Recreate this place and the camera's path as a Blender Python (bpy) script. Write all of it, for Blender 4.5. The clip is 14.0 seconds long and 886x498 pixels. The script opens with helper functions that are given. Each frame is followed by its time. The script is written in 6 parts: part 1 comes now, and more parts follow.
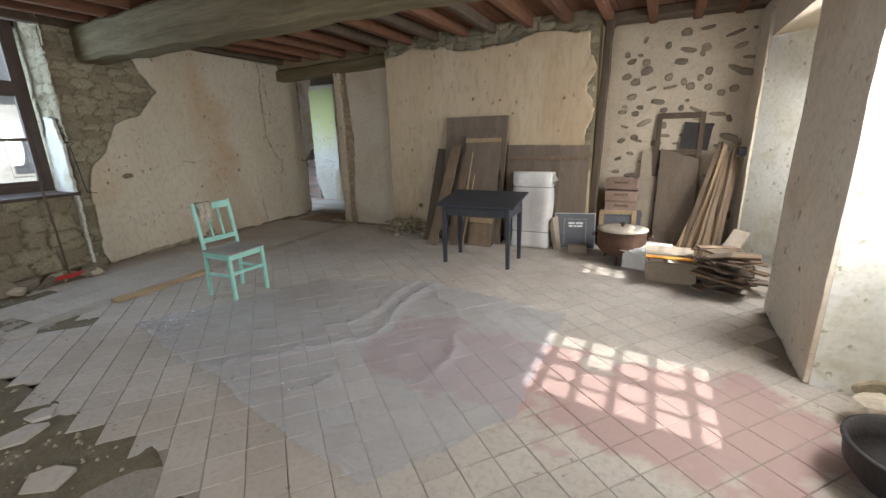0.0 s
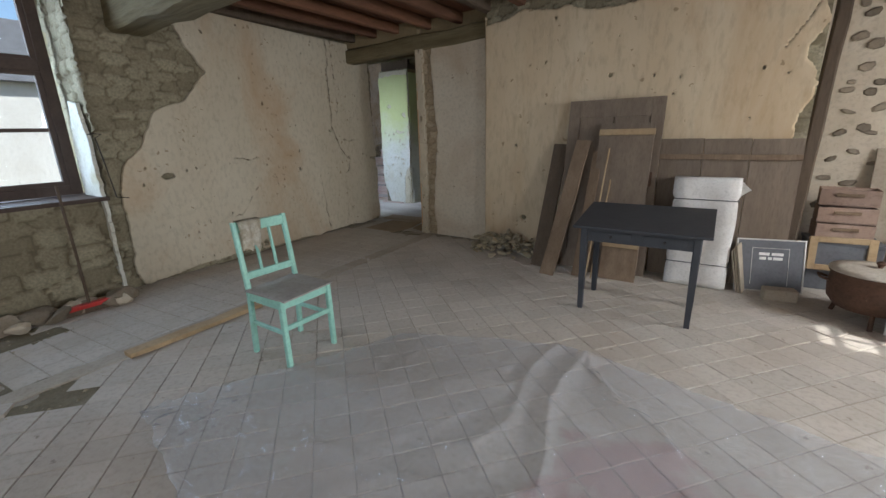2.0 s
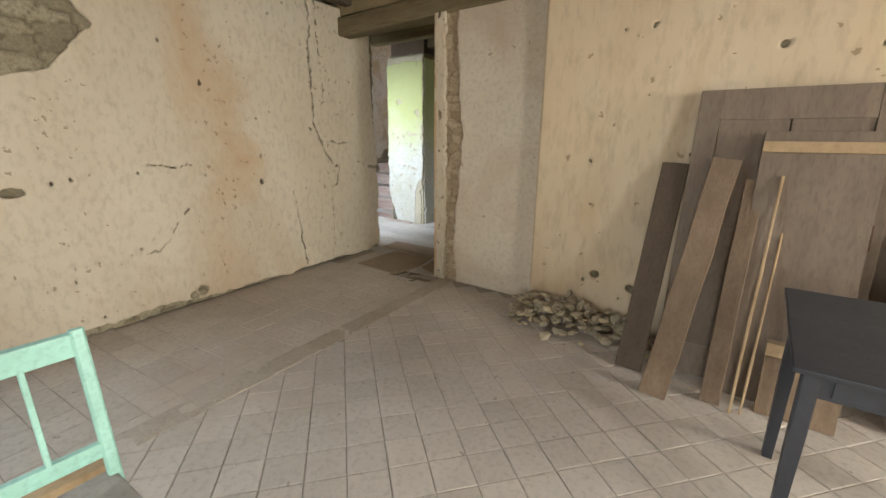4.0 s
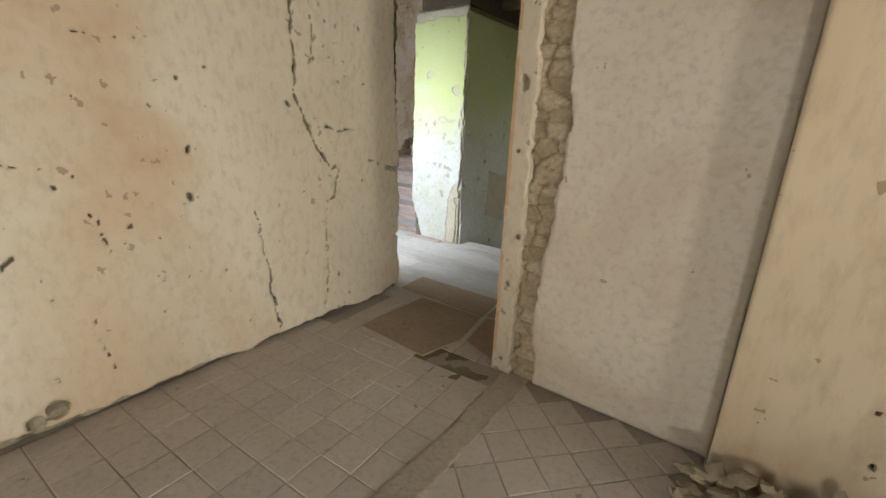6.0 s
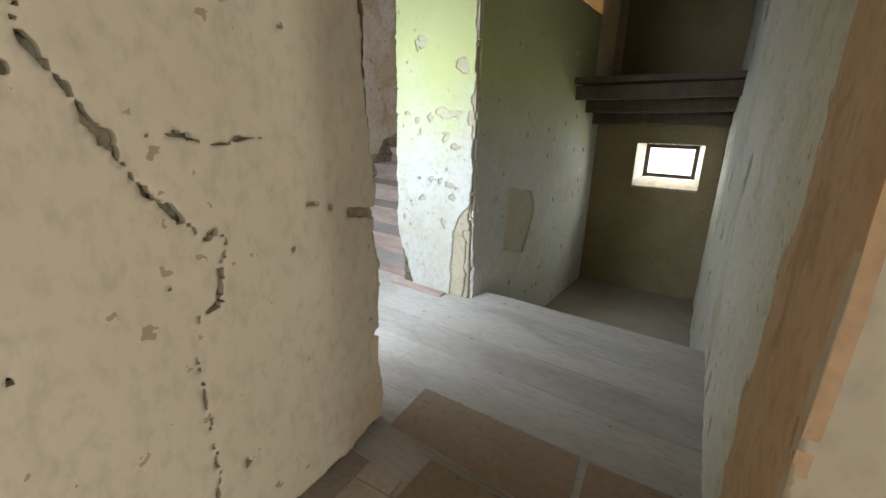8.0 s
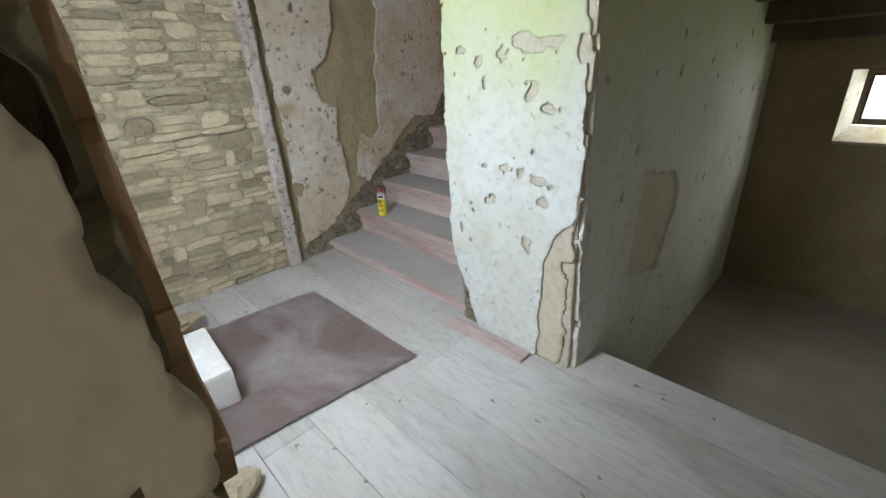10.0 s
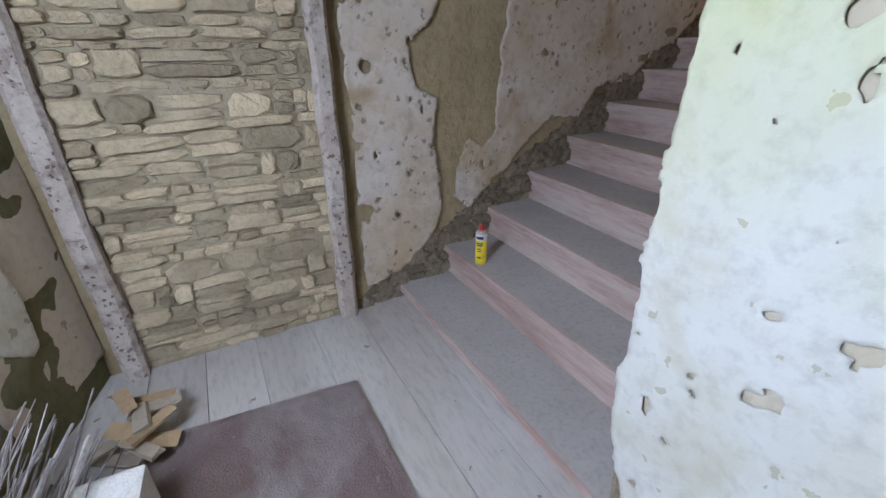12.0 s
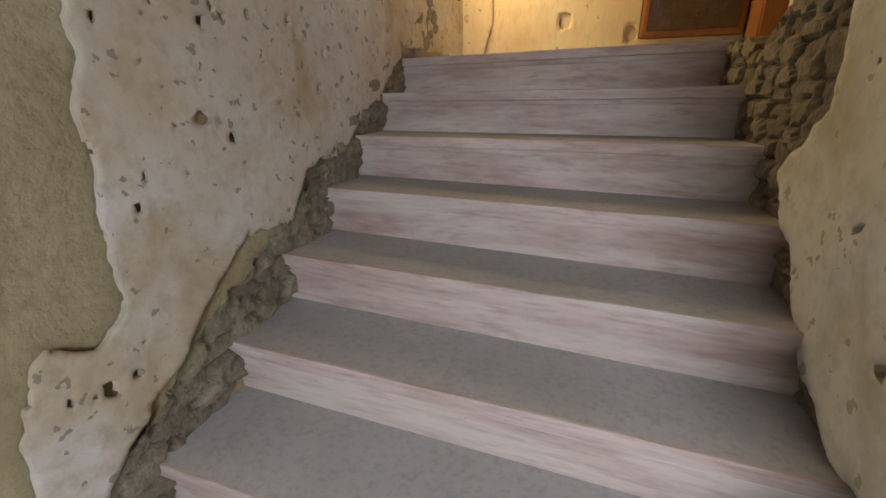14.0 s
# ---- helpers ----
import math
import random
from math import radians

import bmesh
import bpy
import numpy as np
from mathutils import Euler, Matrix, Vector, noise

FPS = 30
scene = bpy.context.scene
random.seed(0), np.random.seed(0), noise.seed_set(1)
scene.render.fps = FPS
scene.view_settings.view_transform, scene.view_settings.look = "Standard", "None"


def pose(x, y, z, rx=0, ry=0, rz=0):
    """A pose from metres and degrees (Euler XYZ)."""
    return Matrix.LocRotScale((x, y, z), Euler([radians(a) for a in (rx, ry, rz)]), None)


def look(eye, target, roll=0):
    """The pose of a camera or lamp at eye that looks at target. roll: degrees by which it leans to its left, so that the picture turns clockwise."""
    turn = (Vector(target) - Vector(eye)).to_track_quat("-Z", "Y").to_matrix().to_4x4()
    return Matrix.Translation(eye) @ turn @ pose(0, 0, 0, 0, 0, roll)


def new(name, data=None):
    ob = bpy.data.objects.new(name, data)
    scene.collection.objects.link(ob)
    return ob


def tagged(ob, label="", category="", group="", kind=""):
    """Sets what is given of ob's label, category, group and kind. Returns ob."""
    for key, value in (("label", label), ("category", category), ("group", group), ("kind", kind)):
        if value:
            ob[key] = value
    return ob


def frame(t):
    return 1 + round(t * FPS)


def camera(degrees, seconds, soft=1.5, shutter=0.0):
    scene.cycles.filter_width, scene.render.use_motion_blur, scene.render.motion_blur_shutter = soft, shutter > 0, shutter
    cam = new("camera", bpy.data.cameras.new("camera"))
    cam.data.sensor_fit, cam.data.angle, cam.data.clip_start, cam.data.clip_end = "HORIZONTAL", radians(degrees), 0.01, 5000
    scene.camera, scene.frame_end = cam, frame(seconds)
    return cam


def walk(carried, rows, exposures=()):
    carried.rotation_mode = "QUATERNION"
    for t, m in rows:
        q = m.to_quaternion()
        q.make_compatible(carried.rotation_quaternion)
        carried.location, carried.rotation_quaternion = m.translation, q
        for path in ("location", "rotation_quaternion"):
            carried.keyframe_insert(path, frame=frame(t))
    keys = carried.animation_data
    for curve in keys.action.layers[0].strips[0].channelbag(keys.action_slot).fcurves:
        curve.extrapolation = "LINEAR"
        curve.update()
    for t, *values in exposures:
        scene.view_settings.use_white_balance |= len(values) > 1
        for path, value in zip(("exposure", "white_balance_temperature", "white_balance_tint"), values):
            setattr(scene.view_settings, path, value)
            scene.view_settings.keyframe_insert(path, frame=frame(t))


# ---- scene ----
cam = camera(93.6, 14.0)
METRES, EYE, TILT, LEAN, TURN = 12.0, 1.53, 0.0, 0.0, 27.2
ROWS = [
    (0.0, 0.0, 0.0, 0.0, -0.41, -15.34, 1.48),
    (0.5, -0.0194, 0.0241, -0.0017, 5.8, -14.94, 0.68),
    (1.0, -0.0386, 0.0535, -0.0007, 6.37, -14.97, 1.01),
    (1.5, -0.0495, 0.0919, -0.0039, 6.27, -15.43, 1.35),
    (2.0, -0.0596, 0.1272, -0.0043, 6.78, -15.56, 1.5),
    (4.5, -0.0984, 0.3317, -0.0043, 9.81, -15.05, -1.21),
    (5.0, -0.112, 0.3713, -0.0063, 11.05, -15.59, -2.14),
    (5.5, -0.1295, 0.4086, -0.0047, 11.84, -16.22, -3.49),
    (6.0, -0.1438, 0.4489, -0.0059, 11.19, -16.46, -2.26),
    (6.5, -0.1577, 0.4882, -0.0067, 10.91, -16.47, -1.8),
    (7.0, -0.1689, 0.5272, -0.0051, 9.81, -16.4, -2.51),
    (9.5, -0.2067, 0.6964, -0.0051, 7.8, -20.76, 2.63),
    (10.0, -0.2081, 0.7263, -0.0055, 18.1, -23.85, 3.41),
    (10.5, -0.2101, 0.7515, -0.0081, 29.23, -23.67, 1.46),
    (11.0, -0.2171, 0.7767, -0.0072, 36.13, -25.52, 1.37),
    (11.5, -0.2383, 0.7999, -0.0081, 36.77, -25.26, 1.49),
    (12.0, -0.2584, 0.8247, -0.0093, 33.87, -25.23, 0.48),
    (12.5, -0.2792, 0.8538, -0.0097, 23.57, -24.91, -0.5),
    (13.0, -0.2971, 0.8826, -0.0106, 6.99, -23.43, -1.22),
    (13.5, -0.3053, 0.9064, -0.0073, -5.7, -21.55, -2.26),
    (14.0, -0.3057, 0.9327, -0.0061, -9.93, -19.54, 0.62),
]
EXPOSURES = [(0.0, 0.2, 6000, 10), (1.0, -0.08, 5800, 10), (2.0, 0.1, 5850, 10), (4.5, 1.25, 6750, 10), (7.0, 1.2, 6600, 10), (9.5, 0.85, 6700, 8), (11.0, 0.6, 5950, 17), (12.5, 0.6, 5950, 18), (13.3, 0.95, 6500, 15), (14.0, 1.12, 6700, 14)]
walk_rows = [(t, pose(0, 0, EYE, TILT, LEAN, TURN) @ pose(METRES * x, METRES * y, METRES * z, 90 + pitch, roll, yaw)) for t, x, y, z, yaw, pitch, roll in ROWS]
walk(cam, walk_rows, EXPOSURES)

# ---- world, sun, window light, added fill lamps ----
SUN_EL, SUN_AZ = 45.5, 97.0
world = bpy.data.worlds.new("sky")
scene.world = world
world.use_nodes = True
wn = world.node_tree.nodes
sky = wn.new("ShaderNodeTexSky")
sky.sky_type, sky.sun_disc = "NISHITA", False
sky.sun_elevation, sky.sun_rotation = radians(SUN_EL), radians(SUN_AZ)
world.node_tree.links.new(sky.outputs[0], wn["Background"].inputs[0])
wn["Background"].inputs[1].default_value = 0.15
sun = new("sun", bpy.data.lights.new("sun", "SUN"))
sun.data.energy, sun.data.angle, sun.data.color = 5.0, radians(0.5), (1.0, 0.95, 0.86)
sd = Vector((math.cos(radians(SUN_EL)) * math.sin(radians(SUN_AZ)), math.cos(radians(SUN_EL)) * math.cos(radians(SUN_AZ)), math.sin(radians(SUN_EL))))
sun.matrix_world = look(sd * 30, (0, 0, 0))


def window_or_fill_light(name, centre, towards, w, h, watts, colour):
    lamp = new(name, bpy.data.lights.new(name, "AREA"))
    lamp.data.shape, lamp.data.size, lamp.data.size_y, lamp.data.energy, lamp.data.color = "RECTANGLE", w, h, watts, colour
    lamp.matrix_world = look(centre, towards)
    return lamp


window_or_fill_light("daylight_west_window", (-7.0, 1.6, 2.0), (-5.0, 2.3, 1.2), 1.3, 1.9, 66, (0.72, 0.86, 1.0))
window_or_fill_light("daylight_east_window", (1.62, 2.4, 1.6), (0.0, 2.4, 0.7), 0.8, 1.3, 105, (1.0, 0.97, 0.92))
window_or_fill_light("daylight_east_window_far", (1.62, 4.75, 1.6), (0.0, 4.5, 0.6), 0.8, 1.3, 105, (1.0, 0.97, 0.92))
# Fill lamp added on the unseen south side to brighten the room.
window_or_fill_light("fill_south", (-1.8, -2.62, 1.6), (-1.8, 0.0, 1.2), 1.0, 1.5, 66, (1.0, 0.97, 0.92))
window_or_fill_light("daylight_hall_window", (-7.52, 6.24, 1.8), (-8.0, 7.6, 0.1), 0.55, 1.3, 54, (0.76, 0.87, 1.0))
window_or_fill_light("daylight_cellar_window", (-6.05, 11.62, 1.08), (-6.1, 9.0, 0.2), 0.45, 0.3, 4, (0.95, 1.0, 0.95))
# Warm lamp added in front of solid wall to light the landing.
window_or_fill_light("fill_landing", (-9.36, 11.75, 2.75), (-8.0, 11.8, 2.1), 0.7, 0.9, 22, (1.0, 0.74, 0.32))


# ---- numpy noise ----
def _hash(ix, iy, seed):
    h = (ix.astype(np.int64) * 374761393 + iy.astype(np.int64) * 668265263 + seed * 1442695041) & 0xFFFFFFFF
    h = ((h ^ (h >> 13)) * 1274126177) & 0xFFFFFFFF
    return ((h ^ (h >> 16)) & 0xFFFF) / 65535.0


def vnoise(x, y, seed=0):
    x0, y0 = np.floor(x), np.floor(y)
    fx, fy = x - x0, y - y0
    fx, fy = fx * fx * (3 - 2 * fx), fy * fy * (3 - 2 * fy)
    a, b = _hash(x0, y0, seed), _hash(x0 + 1, y0, seed)
    c, d = _hash(x0, y0 + 1, seed), _hash(x0 + 1, y0 + 1, seed)
    return (a + (b - a) * fx) * (1 - fy) + (c + (d - c) * fx) * fy


def fbm(x, y, seed=0, octaves=4):
    v, amp, tot = 0.0, 1.0, 0.0
    for o in range(octaves):
        v, tot = v + amp * vnoise(x * 2 ** o, y * 2 ** o, seed + o * 17), tot + amp
        amp *= 0.5
    return v / tot - 0.5


def worley(x, y, seed=0):
    ix, iy = np.floor(x), np.floor(y)
    f1, f2, ident = np.full(x.shape, 9.0), np.full(x.shape, 9.0), np.zeros(x.shape)
    for dx in (-1, 0, 1):
        for dy in (-1, 0, 1):
            cx, cy = ix + dx, iy + dy
            d = np.hypot(cx + 0.15 + 0.7 * _hash(cx, cy, seed) - x, cy + 0.15 + 0.7 * _hash(cx, cy, seed + 7) - y)
            near = d < f1
            f2 = np.where(near, f1, np.minimum(f2, d))
            ident = np.where(near, _hash(cx, cy, seed + 13), ident)
            f1 = np.where(near, d, f1)
    return f1, f2, ident


# ---- materials ----
def material(name, colour, second=None, rough=0.9, metal=0.0, scale=3.0, fine=40.0, bump=0.3, contrast=0.5, stain=None, stain_at=0.56, stain_scale=1.2, stretch=(1, 1, 1), spec=0.3, island=0.0, tone=None, coat=0.0, speckle=None):
    m = bpy.data.materials.new(name)
    m.use_nodes = True
    n, l = m.node_tree.nodes, m.node_tree.links
    b = n["Principled BSDF"]
    b.inputs["Roughness"].default_value, b.inputs["Metallic"].default_value = rough, metal
    b.inputs["Specular IOR Level"].default_value, b.inputs["Coat Weight"].default_value = spec, coat
    mp = n.new("ShaderNodeMapping")
    mp.inputs["Scale"].default_value = stretch
    geo = n.new("ShaderNodeNewGeometry")
    l.new(geo.outputs["Position"], mp.inputs["Vector"])

    def tex(s, detail=6.0, dist=0.3):
        t = n.new("ShaderNodeTexNoise")
        t.inputs["Scale"].default_value, t.inputs["Detail"].default_value, t.inputs["Distortion"].default_value = s, detail, dist
        t.inputs["Roughness"].default_value = 0.62
        l.new(mp.outputs[0], t.inputs["Vector"])
        return t.outputs[0]

    def ramp(src, a, c):
        r = n.new("ShaderNodeMapRange")
        r.inputs[1].default_value, r.inputs[2].default_value = a, c
        l.new(src, r.inputs[0])
        return r.outputs[0]

    def mix(fac, a, c, mode="MIX"):
        x = n.new("ShaderNodeMix")
        x.data_type, x.blend_type = "RGBA", mode
        for sock, val in ((x.inputs[0], fac), (x.inputs[6], a), (x.inputs[7], c)):
            if isinstance(val, bpy.types.NodeSocket):
                l.new(val, sock)
            elif isinstance(val, (int, float)):
                sock.default_value = val
            else:
                sock.default_value = (*val, 1)
        return x.outputs[2]

    second = second or tuple(c * 0.75 for c in colour)
    big, small = tex(scale), tex(fine, 8.0, 0.0)
    col = mix(ramp(big, 0.5 - 0.25 * contrast, 0.5 + 0.25 * contrast), colour, second)
    col = mix(ramp(small, 0.48, 1.0), col, tuple(c * 0.6 for c in second)) if contrast > 0.2 else col
    if tone:
        at = n.new("ShaderNodeAttribute")
        at.attribute_name = "tone"
        col = mix(ramp(at.outputs["Fac"], 0.02, 0.12), tone, mix(at.outputs["Fac"], second, colour))
        col = mix(ramp(small, 0.35, 0.9), col, tuple(c * 0.6 for c in second))
    if stain:
        col = mix(ramp(tex(stain_scale, 9.0, 0.5), stain_at - 0.03, stain_at + 0.20), col, stain)
    if speckle:
        vt = n.new("ShaderNodeTexVoronoi")
        vt.inputs["Scale"].default_value = speckle[0]
        wv = n.new("ShaderNodeVectorMath")
        wv.operation = "MULTIPLY_ADD"
        wn_ = n.new("ShaderNodeTexNoise")
        wn_.inputs["Scale"].default_value = speckle[0] * 2.5
        l.new(geo.outputs["Position"], wn_.inputs["Vector"])
        l.new(wn_.outputs["Color"], wv.inputs[0])
        wv.inputs[1].default_value = (0.9 / speckle[0],) * 3
        l.new(geo.outputs["Position"], wv.inputs[2])
        l.new(wv.outputs[0], vt.inputs["Vector"])
        sc = n.new("ShaderNodeSeparateColor")
        l.new(vt.outputs["Color"], sc.inputs[0])
        size = n.new("ShaderNodeMapRange")
        size.inputs[1].default_value, size.inputs[2].default_value, size.inputs[3].default_value, size.inputs[4].default_value = 0.45, 1.0, 0.0, speckle[1]
        l.new(sc.outputs[0], size.inputs[0])
        lt = n.new("ShaderNodeMath")
        lt.operation = "LESS_THAN"
        l.new(vt.outputs["Distance"], lt.inputs[0])
        l.new(size.outputs[0], lt.inputs[1])
        fac = n.new("ShaderNodeMath")
        fac.operation = "MULTIPLY"
        l.new(lt.outputs[0], fac.inputs[0])
        fac.inputs[1].default_value = 0.75
        col = mix(fac.outputs[0], col, speckle[2])
    if island:
        info = n.new("ShaderNodeObjectInfo")
        rnd = n.new("ShaderNodeMath")
        rnd.operation = "ADD"
        l.new(info.outputs["Random"], rnd.inputs[0])
        l.new(geo.outputs["Random Per Island"], rnd.inputs[1])
        fr = n.new("ShaderNodeMath")
        fr.operation = "FRACT"
        l.new(rnd.outputs[0], fr.inputs[0])
        hs = n.new("ShaderNodeHueSaturation")
        r2 = n.new("ShaderNodeMapRange")
        r2.inputs[3].default_value, r2.inputs[4].default_value = 1 - island, 1 + island
        l.new(fr.outputs[0], r2.inputs[0])
        l.new(r2.outputs[0], hs.inputs["Value"])
        l.new(col, hs.inputs["Color"])
        col = hs.outputs[0]
    l.new(col, b.inputs["Base Color"])
    if bump:
        bp = n.new("ShaderNodeBump")
        bp.inputs["Strength"].default_value, bp.inputs["Distance"].default_value = bump, 0.01
        l.new(small, bp.inputs["Height"])
        b2 = n.new("ShaderNodeBump")
        b2.inputs["Strength"].default_value, b2.inputs["Distance"].default_value = bump * 0.6, 0.04
        l.new(big, b2.inputs["Height"])
        l.new(bp.outputs[0], b2.inputs["Normal"])
        l.new(b2.outputs[0], b.inputs["Normal"])
    return m


CREAM = material("cream_lime_plaster", (0.62, 0.56, 0.44), (0.53, 0.46, 0.34), scale=1.1, fine=22, contrast=0.9, stain=(0.47, 0.33, 0.20), stain_at=0.545, stain_scale=1.0, speckle=(13, 0.22, (0.27, 0.20, 0.13)), bump=0.10, stretch=(1, 1, 0.6))
CHIMNEY = material("ochre_limewash_plaster", (0.63, 0.53, 0.38), (0.55, 0.43, 0.28), scale=1.3, fine=18, contrast=0.9, stain=(0.44, 0.29, 0.15), stain_at=0.56, stain_scale=1.1, speckle=(9, 0.17, (0.27, 0.19, 0.11)), bump=0.10, stretch=(1, 1, 0.35))
PALE = material("pale_gypsum_plaster", (0.66, 0.60, 0.49), (0.58, 0.50, 0.385), scale=1.0, fine=25, contrast=0.7, bump=0.10, stain=(0.47, 0.36, 0.25), stain_at=0.57, stain_scale=1.1, speckle=(8, 0.16, (0.30, 0.23, 0.17)))
WHITE = material("white_limewash", (0.74, 0.74, 0.70), (0.64, 0.61, 0.50), scale=1.6, fine=26, contrast=0.8, stain=(0.47, 0.42, 0.27), stain_at=0.56, stain_scale=2.4, bump=0.3, speckle=(16, 0.3, (0.36, 0.31, 0.2)))
STAIRWALL = material("dirty_white_limewash", (0.62, 0.58, 0.53), (0.46, 0.37, 0.25), scale=1.9, fine=20, contrast=0.7, stain=(0.36, 0.26, 0.14), stain_at=0.54, stain_scale=2.0, bump=0.35, speckle=(18, 0.3, (0.2, 0.17, 0.13)))
POSTWOOD = material("worm_eaten_limed_post", (0.55, 0.50, 0.45), (0.38, 0.32, 0.27), scale=5, fine=30, contrast=0.9, bump=0.8, stain=(0.10, 0.065, 0.05), stain_at=0.56, stain_scale=14, speckle=(38, 0.42, (0.07, 0.045, 0.035)))
COAT = material("beige_base_coat", (0.54, 0.49, 0.38), (0.45, 0.40, 0.29), scale=4, fine=30, contrast=0.8, bump=0.5)
STAIRCOAT = material("brown_earth_base_coat", (0.40, 0.325, 0.195), (0.30, 0.24, 0.135), scale=4, fine=26, contrast=0.9, bump=0.9)
CRATEWOOD = material("pinkish_crate_wood", (0.40, 0.29, 0.23), (0.29, 0.20, 0.15), scale=4, fine=30, contrast=0.8, bump=0.3, island=0.15)
MOSSRUBBLE = material("dark_mossy_rubble", (0.33, 0.28, 0.20), (0.17, 0.14, 0.10), scale=6, fine=40, contrast=0.8, bump=0.9, tone=(0.09, 0.075, 0.055))
BEDDING = material("pale_earth_bedding", (0.40, 0.35, 0.25), (0.32, 0.27, 0.18), scale=4, fine=30, contrast=0.8, bump=0.7)
BANDSTONE = material("ochre_jamb_masonry", (0.52, 0.43, 0.30), (0.36, 0.28, 0.18), scale=6, fine=45, contrast=0.7, bump=0.7, tone=(0.30, 0.23, 0.14))
# Warm room light is painted into this plaster's brown; stains and specks are wear.
WARMPL = material("warm_lit_plaster", (0.62, 0.43, 0.265), (0.51, 0.335, 0.19), scale=2.0, fine=20, contrast=0.9, bump=0.5, stain=(0.27, 0.18, 0.10), stain_at=0.57, stain_scale=3.0, speckle=(14, 0.2, (0.2, 0.13, 0.08)))
EARTH = material("earth_mortar", (0.36, 0.29, 0.17), (0.27, 0.21, 0.12), scale=3, fine=30, contrast=0.9, bump=0.7)
RUBBLE = material("rubble_masonry", (0.40, 0.36, 0.25), (0.22, 0.185, 0.12), scale=5, fine=45, contrast=0.7, bump=0.7, tone=(0.17, 0.14, 0.09))
STONE = material("schist_stone", (0.52, 0.44, 0.30), (0.37, 0.305, 0.20), scale=7, fine=40, contrast=0.9, bump=0.9, island=0.38)
DARKSTONE = material("brown_rubble_stone", (0.30, 0.25, 0.19), (0.22, 0.18, 0.13), scale=7, fine=50, contrast=0.8, bump=0.8, island=0.35)
MORTAR = material("cream_mortar", (0.60, 0.53, 0.42), (0.52, 0.44, 0.33), scale=3, fine=30, contrast=0.8, bump=0.6)
TILE = material("dusty_terracotta_tile", (0.52, 0.475, 0.415), (0.44, 0.385, 0.32), scale=1.3, fine=30, contrast=0.8, rough=0.85, bump=0.25, island=0.06, stain=(0.41, 0.345, 0.28), stain_at=0.54, stain_scale=0.9, speckle=(10, 0.14, (0.24, 0.2, 0.16)))
DIRT = material("damp_earth_and_crumbs", (0.19, 0.155, 0.10), (0.12, 0.10, 0.06), scale=3, fine=50, contrast=0.9, bump=0.9, stain=(0.30, 0.265, 0.20), stain_at=0.56, stain_scale=2.5)
STRIPFILL = material("dusty_cement_fill", (0.44, 0.385, 0.31), (0.35, 0.30, 0.235), scale=4, fine=40, contrast=0.8, bump=0.6)
MOSS = material("mossy_damp_render", (0.20, 0.18, 0.10), (0.13, 0.125, 0.06), scale=3, fine=30, contrast=0.9, bump=0.6)
DUST = material("floor_dust_and_grit", (0.37, 0.33, 0.275), (0.27, 0.23, 0.18), scale=2, fine=60, contrast=0.9, bump=0.8)
HALLBOARD = material("whitewashed_floor_board", (0.52, 0.50, 0.47), (0.42, 0.38, 0.34), scale=1.6, fine=20, contrast=0.8, bump=0.25, island=0.08, stretch=(0.5, 2, 1), stain=(0.33, 0.29, 0.25), stain_at=0.55, stain_scale=1.5, speckle=(9, 0.13, (0.16, 0.13, 0.1)))
STEPTOP = material("dusty_grey_tread", (0.45, 0.425, 0.40), (0.385, 0.36, 0.335), scale=2, fine=50, contrast=0.6, bump=0.15)
RISER = material("worn_pinkish_wood", (0.62, 0.53, 0.48), (0.34, 0.22, 0.185), scale=2.2, fine=12, contrast=1.0, bump=0.3, stretch=(0.5, 4, 4), stain=(0.55, 0.50, 0.46), stain_at=0.55, stain_scale=2.5)
BEAM = material("old_oak_beam", (0.23, 0.19, 0.11), (0.12, 0.095, 0.05), scale=2.5, fine=14, contrast=0.9, bump=0.8, stretch=(0.35, 4, 4))
DARKWOOD = material("dark_weathered_wood", (0.14, 0.105, 0.075), (0.09, 0.065, 0.045), scale=3, fine=25, contrast=0.9, bump=0.5, stretch=(3, 3, 0.4))
CEILWOOD = material("reddish_ceiling_board", (0.21, 0.10, 0.055), (0.13, 0.065, 0.04), scale=3, fine=25, contrast=0.9, bump=0.4, stretch=(4, 0.3, 1), island=0.25)
PLANK = material("brown_plank", (0.27, 0.195, 0.13), (0.18, 0.125, 0.08), scale=3, fine=22, contrast=0.9, bump=0.4, stretch=(4, 4, 0.5), island=0.2)
GREYWOOD = material("grey_brown_door_wood", (0.23, 0.18, 0.135), (0.155, 0.12, 0.09), scale=2.5, fine=22, contrast=0.9, bump=0.35, stretch=(3, 3, 0.5), island=0.1)
PALEWOOD = material("pale_raw_wood", (0.46, 0.34, 0.20), (0.36, 0.25, 0.14), scale=4, fine=25, contrast=0.8, bump=0.3)
MINT = material("mint_green_paint", (0.36, 0.66, 0.55), (0.30, 0.56, 0.46), rough=0.45, scale=6, fine=50, contrast=0.5, bump=0.1, spec=0.5)
BLACKPAINT = material("black_paint", (0.030, 0.034, 0.042), (0.045, 0.048, 0.055), rough=0.55, scale=4, fine=40, contrast=0.6, bump=0.15, spec=0.5)
CLOTH = material("white_cloth", (0.74, 0.72, 0.69), (0.64, 0.61, 0.57), scale=3, fine=60, contrast=0.5, bump=0.2)
RAG = material("floral_rag", (0.80, 0.77, 0.69), (0.50, 0.42, 0.28), scale=22, fine=60, contrast=0.7, bump=0.2)
IRON = material("rusty_iron", (0.16, 0.09, 0.06), (0.09, 0.055, 0.04), rough=0.8, metal=0.3, scale=8, fine=50, contrast=0.9, bump=0.5)
